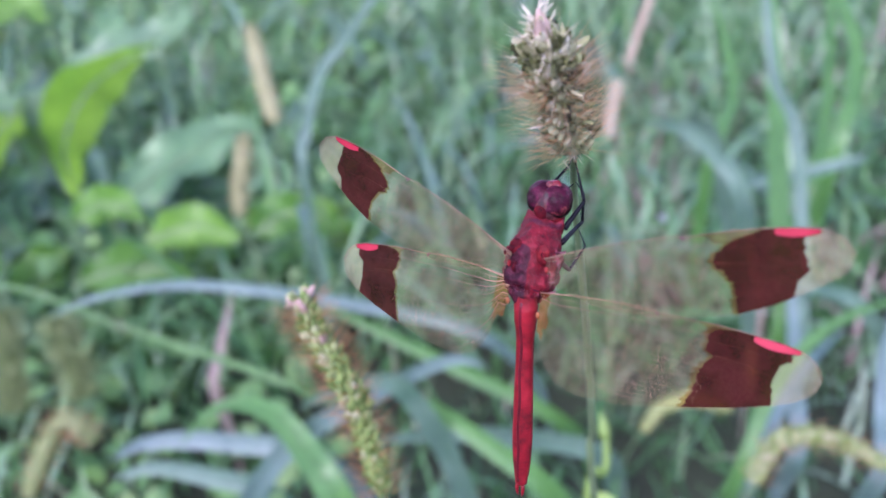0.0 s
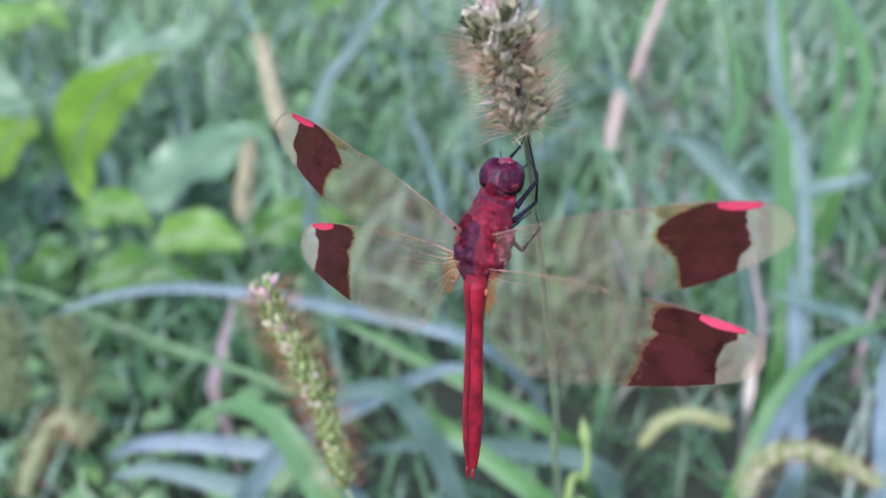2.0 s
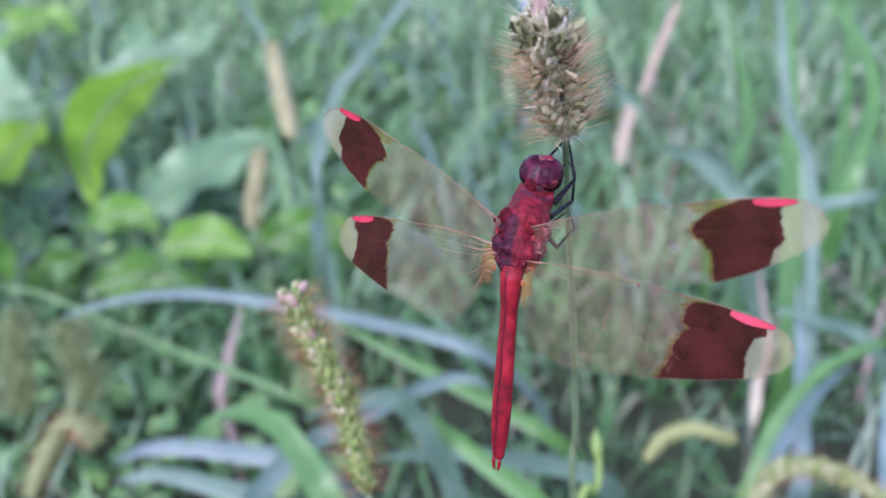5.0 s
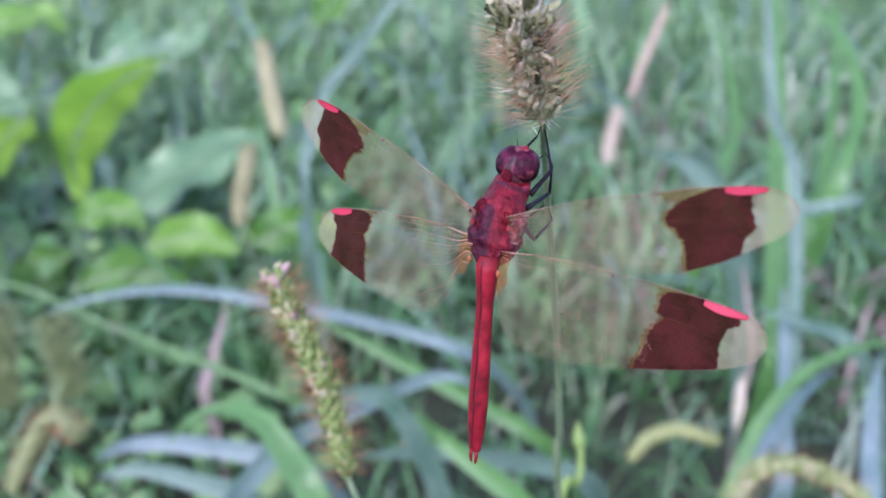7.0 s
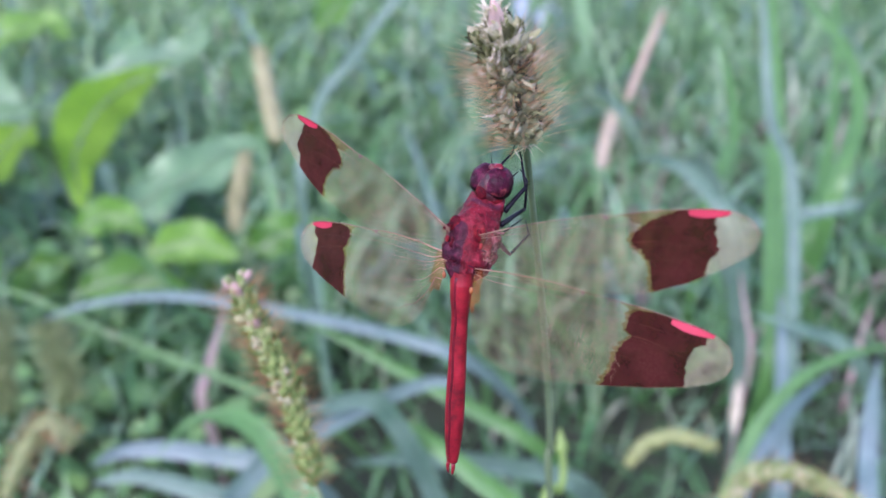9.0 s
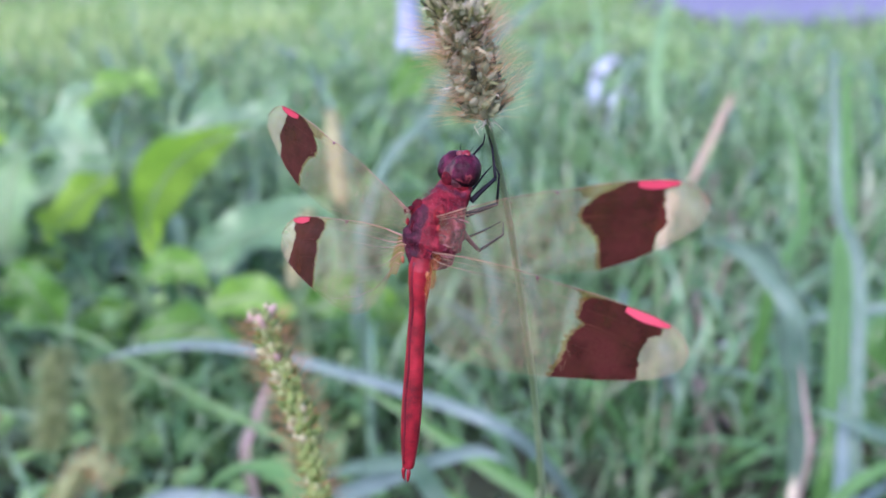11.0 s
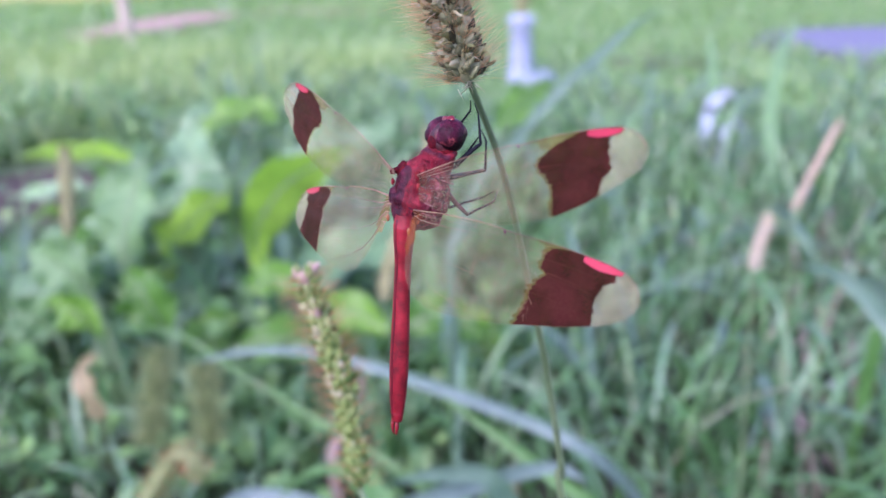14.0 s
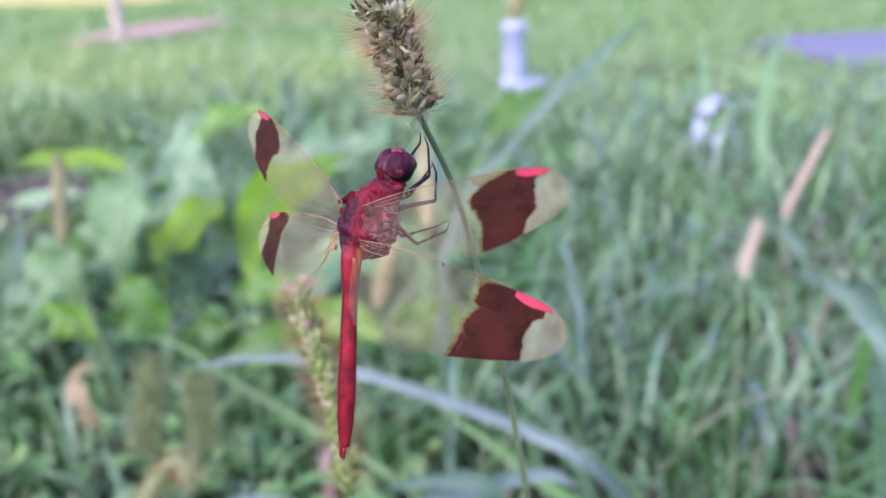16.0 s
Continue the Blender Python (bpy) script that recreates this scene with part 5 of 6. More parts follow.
broad_plant((-0.281, 1.770, 0.0), [(-1, 0.095, 47, 101, 0.043), (56, 0.131, 74, 63, 0.045), (117, 0.093, 75, 41, 0.054), (166, 0.1, 74, 98, 0.043), (242, 0.119, 69, 53, 0.052), (320, 0.132, 77, 106, 0.045)], "leafy green weed with broad wavy leaves", BROAD_BLUE)
broad_leaf([(-0.4527, 0.6314, 0.1219), (-0.4501, 0.6449, 0.1557), (-0.4507, 0.6666, 0.1844), (-0.4507, 0.6859, 0.2064)], 0.052, BROAD_BLUE, "dull bluish green broad leaf", (0, -0.8, 0.5))
broad_leaf([(-0.4354, 0.5679, 0.1165), (-0.4485, 0.5616, 0.1385), (-0.4676, 0.5612, 0.1514), (-0.4955, 0.5651, 0.1530)], 0.05, BROAD_BLUE, "dull bluish green broad leaf", (0, -0.8, 0.5))
broad_leaf([(-0.4082, 0.5259, 0.1022), (-0.4115, 0.5212, 0.1213), (-0.4250, 0.5207, 0.1301), (-0.4470, 0.5251, 0.1286)], 0.04, BROAD, "broad green leaf standing in the weeds", (0, -0.8, 0.5))


# ---- the perch: a foxtail whose head stands over the dragonfly ----
def make_perch():
    ob = foxtail([(0.0375, 0.1928, 0.0000), (0.0315, 0.1628, 0.1500), (0.0175, 0.1078, 0.3072), (0.0169, 0.1037, 0.3219), (0.0162, 0.0998, 0.3339), (0.0152, 0.0958, 0.3468), (0.0141, 0.0906, 0.3589), (0.0131, 0.0868, 0.3689), (0.0121, 0.0820, 0.3782)], [(0.0110, 0.0733, 0.3880), (0.0099, 0.0722, 0.3930), (0.0092, 0.0716, 0.3959), (0.0087, 0.0709, 0.3987)], 0.0037, "slender green foxtail stem bearing a ripe ragged seed head", 11, SPIKE, spike_len=0.0016, spike_thick=0.00062, count=200, bristles=750, bristle_len=0.0045,
                 fine=0.0042, single=True, husk=SPIKE, hair=BRISTLE_SOFT, stem_r=0.0004, profile=1.3, out=0.85, foot=0.9, flare=0.6, hair_to=0.8, taper=0.75, stem_mat=STEM_PALE, top=SPIKE_TOP)
    line = curve_through([np.array(p) - np.array(ob.location) for p in [(0.0375, 0.1928, 0.0000), (0.0315, 0.1628, 0.1500), (0.0175, 0.1078, 0.3072), (0.0169, 0.1037, 0.3219), (0.0162, 0.0998, 0.3339), (0.0152, 0.0958, 0.3468), (0.0141, 0.0906, 0.3589), (0.0131, 0.0868, 0.3689), (0.0121, 0.0820, 0.3782)] + [[(0.0110, 0.0733, 0.3880), (0.0099, 0.0722, 0.3930), (0.0092, 0.0716, 0.3959), (0.0087, 0.0709, 0.3987)][0]]], 40)
    for turn in (0.4, 2.9):
        side = [s * math.cos(turn) + u * math.sin(turn) for _, s, u in frames_along(line)]
        part("stem_ridge", *tube(line + np.array(side) * np.linspace(0.0006, 0.00032, 40)[:, None] * 0.85, np.linspace(0.0002, 0.00012, 40), 6), RIDGE, ob, "pale ridge along the stem")
    rng = np.random.default_rng(5)
    hp = [np.array(p) - np.array(ob.location) for p in [(0.0110, 0.0733, 0.3880), (0.0099, 0.0722, 0.3930), (0.0092, 0.0716, 0.3959), (0.0087, 0.0709, 0.3987)]]
    d = unit(hp[-1] - hp[0])
    rows = []
    for k in range(130):
        n = unit(np.cross(d, rng.normal(size=3)))
        rows.append(needle(hp[-1] - d * rng.uniform(0.0, 0.005), d * rng.uniform(0.1, 1.3) + n, rng.uniform(0.0015, 0.006), 0.00005, 0.1))
    part("awns", *joined(rows), BRISTLE_PALE, ob, "pale papery awns at the tip")
    tuft = [needle(hp[0] + d * rng.uniform(-0.0008, 0.0012) + 0.0004 * rng.normal(size=3), -d * rng.uniform(0.0, 0.9) + unit(np.cross(d, rng.normal(size=3))), rng.uniform(0.0008, 0.0022), 0.00006, 0.1) for k in range(70)]
    part("foot_tuft", *joined(tuft), BRISTLE_PALE, ob, "pale ragged tuft where the stem enters")
    part("bare_tip", *tube(curve_through([hp[-1] - d * 0.003, hp[-1] + d * 0.001, hp[-1] + d * 0.0034], 8), [0.0013, 0.0013, 0.0012, 0.001, 0.0008, 0.0006, 0.0004, 0.0001], 10), TIP_PINK, ob, "pinkish bare tip")
    husks = []
    for k in range(130):
        n = unit(np.cross(d, rng.normal(size=3)))
        back = rng.uniform(0.0, 0.009) if k > 70 else rng.uniform(-0.0028, 0.0025)
        reach = rng.uniform(0.0008, 0.0017) if k > 70 else rng.uniform(0.0003, 0.001)
        p = hp[-1] - d * back + n * reach
        w = unit(n * 0.8 + d * rng.uniform(0.2, 1.6) + 0.4 * rng.normal(size=3))
        long = rng.uniform(0.0009, 0.0021)
        q = [p, p + w * long * 0.5, p + w * long + n * 0.0003]
        husks.append(ribbon(q, rng.uniform(0.00018, 0.0004), 6, d, 0.6, across=3))
    flakes = []
    for k in range(120):
        n = unit(np.cross(d, rng.normal(size=3)))
        s = rng.uniform(0.0, 1.0)
        i = min(2, int(s * 3))
        p = hp[i] + (hp[i + 1] - hp[i]) * (s * 3 - i) + n * rng.uniform(0.0013, 0.0021)
        w = unit(n * rng.uniform(0.5, 1.5) + d * rng.uniform(-0.3, 1.3) + 0.3 * rng.normal(size=3))
        long = rng.uniform(0.0006, 0.0017)
        flakes.append(ribbon([p, p + w * long * 0.5 + 0.0001 * rng.normal(size=3), p + w * long], rng.uniform(0.0002, 0.00045), 5, n, 0.5, across=3))
    for k in range(150):
        n = unit(np.cross(d, rng.normal(size=3)))
        p = hp[2] + (hp[3] - hp[2]) * rng.uniform(-0.3, 1.15) + n * rng.uniform(0.0009, 0.0019)
        w = unit(n * rng.uniform(0.2, 1.0) + d * rng.uniform(0.2, 1.5) + 0.35 * rng.normal(size=3))
        long = rng.uniform(0.0009, 0.0022)
        flakes.append(ribbon([p, p + w * long * 0.5 + 0.0002 * rng.normal(size=3), p + w * long], rng.uniform(0.0004, 0.0009), 6, n, 0.7, across=3))
    tagged(part("torn_flakes", *joined(flakes), SPIKE_FLAKE, ob, "torn olive and tan flakes"), kind="stuff")
    tagged(part("husks", *joined(husks), BRISTLE_PALE, ob, "torn pale husks"), kind="stuff")
    # long loose papery strands round the tip
    strands = []
    for pts, w in (([(-0.02904, -0.12141, 0.39861), (-0.03053, -0.12164, 0.39832), (-0.03188, -0.12200, 0.39776)], 0.00042), ([(-0.02888, -0.12118, 0.39797), (-0.03028, -0.12150, 0.39750), (-0.03119, -0.12185, 0.39691)], 0.00028), ([(-0.02674, -0.12218, 0.39587), (-0.02564, -0.12201, 0.39609), (-0.02483, -0.12157, 0.39686)], 0.00014), ([(-0.02708, -0.12192, 0.39641), (-0.02593, -0.12170, 0.39672), (-0.02504, -0.12176, 0.39651)], 0.0001), ([(-0.02959, -0.12279, 0.39926), (-0.03006, -0.12242, 0.40001), (-0.03038, -0.12191, 0.40100)], 0.0001)):
        strands.append(ribbon(pts, w, 12, (0, -0.9, 0.4), 0.5, across=3))
    for vf in strands:
        part("strand", *vf, BRISTLE_PALE, ob, "pale papery strand")
    return ob


perch = make_perch()


# ---- the dragonfly, in millimetres: x to its right, y ahead, z up from its back ----
def profile_line(rows, u):
    return np.interp(u, [r[0] for r in rows], [r[1] for r in rows])


FORE_LEAD = [(0, 0.0), (3, -0.2), (7, -0.3), (11.5, -0.15), (12.3, 0.05), (16, 0.1), (18.9, 0.38), (20.5, 0.6), (22, 0.95), (23.2, 1.65), (23.75, 2.35), (23.9, 3.0)]
FORE_TRAIL = [(0, 2.3), (1.5, 3.3), (3.5, 4.4), (6, 5.4), (10, 6.25), (15, 6.45), (18, 6.0), (19.7, 5.5), (21.5, 4.95), (23, 4.35), (23.65, 3.7), (23.9, 3.0)]
HIND_LEAD = [(0, 0.0), (3, -0.2), (7, -0.2), (9.5, 0.0), (10.3, 0.15), (15, 0.45), (17.9, 0.8), (20, 1.1), (21.5, 1.5), (22.6, 2.2), (23.15, 2.9), (23.3, 3.6)]
HIND_TRAIL = [(0, 3.6), (0.6, 6.0), (1.8, 7.6), (4, 8.5), (8, 8.5), (13, 7.8), (17, 7.05), (19.9, 6.3), (21.5, 5.7), (22.6, 5.0), (23.15, 4.3), (23.3, 3.6)]


def wing(body, name, fore, side, root_at, e_u, e_v, seed, long=1.0, deep=1.0):
    lead, trail = (FORE_LEAD, FORE_TRAIL) if fore else (HIND_LEAD, HIND_TRAIL)
    far = lead[-1][0]
    e_u = unit(np.array(e_u, float))
    e_v = np.array(e_v, float)
    e_v = unit(e_v - e_u * (e_u @ e_v))
    e_n = np.cross(e_u, e_v) * (-1 if side > 0 else 1)
    r0 = np.array(root_at, float)

    def at(u, w, lift=0.0):
        a, b = profile_line(lead, u), profile_line(trail, u)
        v = a + w * (b - a)
        ridge = 0.10 * math.cos(w * 22) * (1 - w) * (1 - u / far * 0.6)
        camber = -0.35 * (u / far) ** 2 + 0.25 * math.sin(math.pi * w) * math.sin(math.pi * min(1, u / far))
        return (r0 + e_u * u * long + e_v * v * deep + e_n * (ridge + camber + lift)) * 0.001

    def inner(w):
        j = 0.2 * noise.noise(Vector((w * 9, seed, 0))) + 0.22 * noise.noise(Vector((w * 27, seed, 5))) + 0.12 * noise.noise(Vector((w * 60, seed, 7)))
        knots = [(0, 18.2), (0.06, 17.0), (0.14, 15.5), (0.24, 14.3), (0.3, 14.0), (0.42, 14.1), (0.46, 14.7), (0.53, 14.8), (0.62, 15.2), (0.8, 15.2), (1.0, 15.0)] if fore else \
            [(0, 16.6), (0.04, 15.2), (0.09, 14.4), (0.3, 14.2), (0.36, 14.8), (0.42, 14.5), (0.5, 14.0), (0.75, 13.6), (1.0, 12.9)]
        return profile_line(knots, w) + j

    def outer(w):
        j = 0.17 * noise.noise(Vector((w * 11, seed, 9))) + 0.16 * noise.noise(Vector((w * 30, seed, 2)))
        knots = [(0, 20.8), (0.15, 20.8), (0.4, 20.65), (0.65, 20.75), (0.74, 20.5), (0.79, 19.8), (1.0, 19.4)] if fore else [(0, 21.0), (0.25, 20.9), (0.36, 20.0), (0.6, 19.6), (1.0, 19.8)]
        return profile_line(knots, w) + j

    whole = new(name)
    whole.parent = body
    # the wings of one side are stouter-veined and reach farther round the thorax
    stout, sunk = (0.75, -0.9) if side < 0 else (0.3, -0.2)

    def zone(pname, lo, hi, nu, nw, mat, label, w0=0.0, w1=1.0, lift=0.0):
        v = [at(lo(w) + (hi(w) - lo(w)) * i / nu, w, lift) for w in np.linspace(w0, w1, nw + 1) for i in range(nu + 1)]
        f = [(j * (nu + 1) + i, j * (nu + 1) + i + 1, (j + 1) * (nu + 1) + i + 1, (j + 1) * (nu + 1) + i) for j in range(nw) for i in range(nu)]
        return part(pname, v, f, mat, whole, label)

    foot = (lambda w: sunk if fore else 0.45 + 0.25 * math.sin(5 * w) + 0.1 * math.sin(17 * w))
    margin = (lambda w: inner(w) - 0.22 - 0.5 * abs(noise.noise(Vector((w * 14, seed, 3)))))
    zone("band_margin", margin, inner, 3, 80, MARGIN, "yellowish edge of the band")
    zone("leading_stain", lambda w: 13.0 + 14 * w + 0.4 * math.sin(40 * w), lambda w: inner(w) - 0.1, 8, 8, STAIN, "orange-brown stain along the leading edge", 0.0, 0.16 if fore else 0.1, 0.03)
    zone("membrane", foot, margin, 30, 80, CLEAR, "clear veined wing membrane")
    zone("band", inner, outer, 16, 80, BAND, "dark red-brown wing band")
    zone("tip", outer, lambda w: far, 12, 80, TIP_CLEAR, "clear wing tip")
    if not fore:
        zone("base_patch", lambda w: sunk, foot, 5, 26, AMBER, "amber wing base")
    # the spot on the leading edge
    p0, p1 = (18.9, 22.0) if fore else (17.9, 21.5)
    n = 10
    top = [at(u, 0.01, 0.09) for u in np.linspace(p0, p1, n)]
    low = [at(u - 0.1, 0.05 + 0.1 * math.sin(math.pi * (0.12 + 0.76 * i / (n - 1))), 0.09) for i, u in enumerate(np.linspace(p0, p1, n))]
    down = e_n * 0.00006
    vs = top + low + [p - down for p in top] + [p - down for p in low]
    f = [(i, i + 1, n + i + 1, n + i) for i in range(n - 1)] + [(2 * n + i + 1, 2 * n + i, 3 * n + i, 3 * n + i + 1) for i in range(n - 1)]
    f += [(i + 1, i, 2 * n + i, 2 * n + i + 1) for i in range(n - 1)] + [(n + i, n + i + 1, 3 * n + i + 1, 3 * n + i) for i in range(n - 1)]
    f += [(0, n, 3 * n, 2 * n), (2 * n - 1, n - 1, 3 * n - 1, 4 * n - 1)]
    part("wing_spot", vs, f, STIGMA, whole, "bright red wing spot", False)
    part("spot_border", *joined([tube(top, 0.00003, 5), tube(low, 0.00003, 5)]), SHIELD, whole, "dark rim of the wing spot")
    node = 12.0 if fore else 10.0
    part("wing_node", *tube([at(node - 0.15, 0.0, 0.05), at(node, 0.015, 0.07), at(node + 0.12, 0.045, 0.05)], [0.00005, 0.00012, 0.00004], 6), LEG_RED, whole, "small reddish knot of the leading edge")
    # veins
    thick, long_ones, fine = [], [], []
    edge_u = np.linspace(sunk, far, 40)
    bare = 1.5 if side < 0 else 6.0
    thick.append(tube([at(u, 0.0, 0.03) for u in edge_u], (0.036 + stout * (0.09 if fore else 0.14) * np.exp(-np.linspace(0, far, 40) / 4.5)) * 0.001, 5))
    thick.append(tube([at(u, 0.13, 0.03) for u in np.linspace(sunk, far * 0.62, 36)], (0.016 + stout * (0.06 if fore else 0.1) * np.exp(-np.linspace(0, far * 0.62, 36) / 4.0)) * 0.001, 5))
    thick.append(tube([at(u, 0.065, 0.0) for u in np.linspace(sunk, far * 0.48, 20)], (0.012 + stout * 0.035 * np.exp(-np.linspace(0, far * 0.48, 20) / 3.0)) * 0.001, 5))
    for k, (w0, w1, u1) in enumerate([(0.2, 0.3, 0.56), (0.3, 0.42, 0.6), (0.42, 0.65, 0.58), (0.55, 0.9, 0.56), (0.7, 0.98, 0.4), (0.85, 0.98, 0.22), (0.24, 0.36, 0.5), (0.48, 0.8, 0.52)]):
        us = np.linspace(sunk if side < 0 else 3.0, far * u1, 24)
        long_ones.append(tube([at(u, w0 + (w1 - w0) * (max(0.0, u - 0.3) / (far * u1)) ** 1.2, 0.02) for u in us], (0.008 + (stout * 0.05 * np.exp(-us / 4.0) if not fore and k in (0, 2, 4) else stout * 0.008 * np.exp(-us / 3.0))) * 0.001, 4))
    for w0, w1, u0, u1, r in ((0.36, 0.44, 0.1, 3.4, 0.06), (0.4, 0.52, 0.3, 4.6, 0.02), (0.62, 0.7, 0.2, 3.0, 0.02), (0.2, 0.24, 0.4, 4.4, 0.02)):
        us = np.linspace(u0, u1, 14)
        start = inner(w0)
        path = [at(start + u, w0 + (w1 - w0) * ((u - u0) / (u1 - u0)) ** 1.6, 0.05) for u in us]
        part("band_vein", *tube(path, np.linspace(r, 0.012, 14) * 0.001, 4), VEIN_BROWN, whole, "brown vein across the band")
    rim = [at(u, 1.0) for u in np.linspace(0.0, far, 50)]
    long_ones.append(tube(rim, 0.000007, 4))
    rng = np.random.default_rng(int(seed * 10))
    for k in range(int(far * 1.5)):
        u = 1.0 + (far - 2.5) * k / (far * 1.5)
        if bare < u < 13.5:
            fine.append(tube([at(u, 0.0, 0.02), at(u, 0.13, 0.02)], 0.000012, 3))
    for k in range(16):
        w0 = 0.17 + 0.045 * k
        us = np.linspace(bare, min(13.5, far * (0.62 - 0.012 * k)), 16)
        fine.append(tube([at(u, min(0.98, w0 + 0.18 * (w0 + 0.15) * (max(0.0, u - 1.5) / 12) ** 1.6), 0.02) for u in us], 0.000009, 3))
    for k in range(260):
        u, w = rng.uniform(bare, far * 0.6), rng.uniform(0.14, 0.9)
        du, dw = rng.normal() * 0.25, rng.uniform(0.05, 0.11)
        fine.append(tube([at(u, w), at(u + du, min(0.99, w + dw))], 0.00001, 3))
    for vf in thick:
        part("leading_vein", *vf, VEIN_ORANGE, whole)
    for vf in long_ones:
        part("long_vein", *vf, VEIN, whole)
    tagged(part("vein_net", *joined(fine), VEIN, whole, "fine dark net of veins"), kind="stuff")
    hub = np.array((-0.36 + side * 1.0, r0[1] - 0.5, -2.1))
    part("wing_joint", *mm(tube(curve_through([hub, (hub + r0) / 2 + (0, 0, -0.1), r0 - e_u * 0.2 + e_v * 0.5], 8), np.linspace(0.7, 0.25, 8), 10, 0.5)), BASE_DARK, whole)
    sv, sf = ball(hub + (side * 0.42, 0.1, 0.1), (0.75, 1.15, 0.5), 18, 12)
    part("wing_socket", *mm(([np.array(p) * (1 + 0.05 * noise.noise(Vector(np.array(p) * 1.9))) for p in sv], sf)), BASE_DARK if side < 0 else BASE_RED, whole)
    part("wing_knob", *mm(ball(r0 - e_u * (1.05 if side < 0 else 0.3) + e_v * (1.1 if fore else 2.2) + (0, 0, -0.1), (0.2, 0.4, 0.16), 12, 8)), BASE_RED if fore else WAX, whole, "small knob at the wing base")
    return whole


def make_dragonfly():
    body = new("dragonfly")
    tagged(body, "red dragonfly with brown-banded clear wings clinging to a foxtail stem", "dragonfly")
    def tilt(vf):
        """From the thorax's own axes, which slope down to the head, to the body's."""
        ahead, up = np.array((-0.1, 0.76, -0.64)), np.array((0.0, 0.645, 0.764))
        return [np.array((-0.4, -0.2, -1.0)) + p[0] * np.array((1.0, 0.08, -0.06)) + p[1] * ahead + p[2] * up for p in vf[0]], vf[1]

    secs = [(-0.6, 0, 0.6, 0.6, 0.9), (0.2, 0, 1.25, 1.25, 2.3), (1.3, 0.1, 2.2, 2.0, 3.7), (2.8, 0.1, 2.55, 2.4, 4.3), (4.5, 0.1, 2.5, 2.5, 4.1),
            (5.8, 0.0, 2.1, 2.35, 3.2), (6.8, -0.1, 1.8, 1.85, 2.3), (7.6, -0.2, 1.95, 1.65, 1.9), (8.8, -0.3, 1.8, 1.35, 1.4)]
    rows, n = curve_through(secs, 46), 56
    tv, tf = rings(rows, n)
    shaped, marks = [], []
    for i, p in enumerate(tv):
        x, y, z = p
        a = 2 * math.pi * (i % n) / n
        w = 1.0 + 0.06 * math.cos(4 * a) * min(1, max(0, (y - 0.5) / 2))
        seam = 0.0
        if z < 1.9:
            for y0 in (0.9, 2.7, 4.6):
                off = y - (y0 + 0.55 * (1.6 - z) * 0.5)
                seam = max(seam, math.exp(-(off / 0.16) ** 2))
        crest = math.exp(-(x / 0.3) ** 2) if z > 0 and y > 3.8 else 0.0
        lump = noise.noise(Vector((x * 0.9, y * 0.9, z * 0.9))) * 0.12 + noise.noise(Vector((x * 2.3, y * 2.3, z * 2.3 + 4))) * 0.07
        pit = -0.22 if (z > 1.1 and abs(x) < 1.1 and 0.3 < y < 3.9) else 0.0
        k = w + lump - 0.07 * seam + 0.05 * crest
        shaped.append((x * k, y, z * k + pit + (0.18 * math.sin(y * 5.5) * max(0, 1 - abs(x)) if pit else 0)))
        dark = max(0.0, min(1.0, 1.5 - abs(x + 0.55) / 1.1)) * (1.0 if y < 4.3 else max(0, 1 - (y - 4.3) / 0.9)) if z > -0.2 else 0.0
        dark = max(dark * 1.15, 0.75 * seam, 0.55 * math.exp(-(y - 7.4) ** 2 / 0.5), 0.5 if (x < -1.5 and y < 4 and z > 0) else 0)
        pale = (0.62 if z < 0.9 and y < 5.2 else 0.2) + 0.25 * noise.noise(Vector((x * 1.3, y * 2.6, z * 0.8)))
        marks.append((min(1, dark), max(0, pale), 0, 1))
    thorax = part("thorax", *mm(tilt((shaped, tf))), THORAX, body, "maroon and red furry thorax")
    thorax.data.color_attributes.new("marking", "FLOAT_COLOR", "POINT").data.foreach_set("color", np.array(marks).ravel())
    for k, (y, w, h) in enumerate([(0.7, 0.6, 0.25), (1.7, 0.95, 0.3), (2.8, 1.05, 0.3), (3.7, 0.85, 0.25)]):
        bv, bf = ball((-0.25 + 0.12 * math.sin(3 * k), y, [0.95, 1.55, 1.85, 2.05][k]), (w, 0.75, h), 22, 14)
        bv = [np.array(p) * (1 + 0.14 * noise.noise(Vector(np.array(p) * 1.6))) for p in bv]
        part("back_plate", *mm(tilt((bv, bf))), SHIELD, body, "dark knobbly plate between the wings")
    for sd in (-1, 1):
        for y0, z0 in ((1.1, 0.4), (2.0, 0.9), (3.0, 0.9), (4.0, 0.8), (5.0, 0.4)):
            pts = [(sd * 2.3, y0, z0), (sd * 2.55, y0 + 0.35, z0 - 1.1), (sd * 2.2, y0 + 0.8, z0 - 2.3)]
            part("flank_streak", *mm(tilt(tube(curve_through(pts, 10), [0.03, 0.07, 0.1, 0.12, 0.12, 0.11, 0.1, 0.08, 0.05, 0.02], 6, 0.5))), STREAK, body, "pale pinkish streak on the flank")
    rng = np.random.default_rng(8)
    fuzz = []
    for k in range(1800):
        y, a = rng.uniform(0.5, 7.4), rng.uniform(0, 2 * math.pi)
        w = np.interp(y, [0.5, 3, 5.8, 7.4], [1.3, 2.15, 2.1, 1.4])
        p = np.array((w * math.cos(a), y, 0.1 + w * (1.1 if math.sin(a) > 0 else 1.75) * math.sin(a)))
        fuzz.append(tilt(needle(p, (math.cos(a), rng.normal() * 0.5, math.sin(a)), rng.uniform(0.25, 0.7), 0.009)))
    part("hairs", *mm(joined(fuzz)), LEG_RED, body, "short fine hairs")
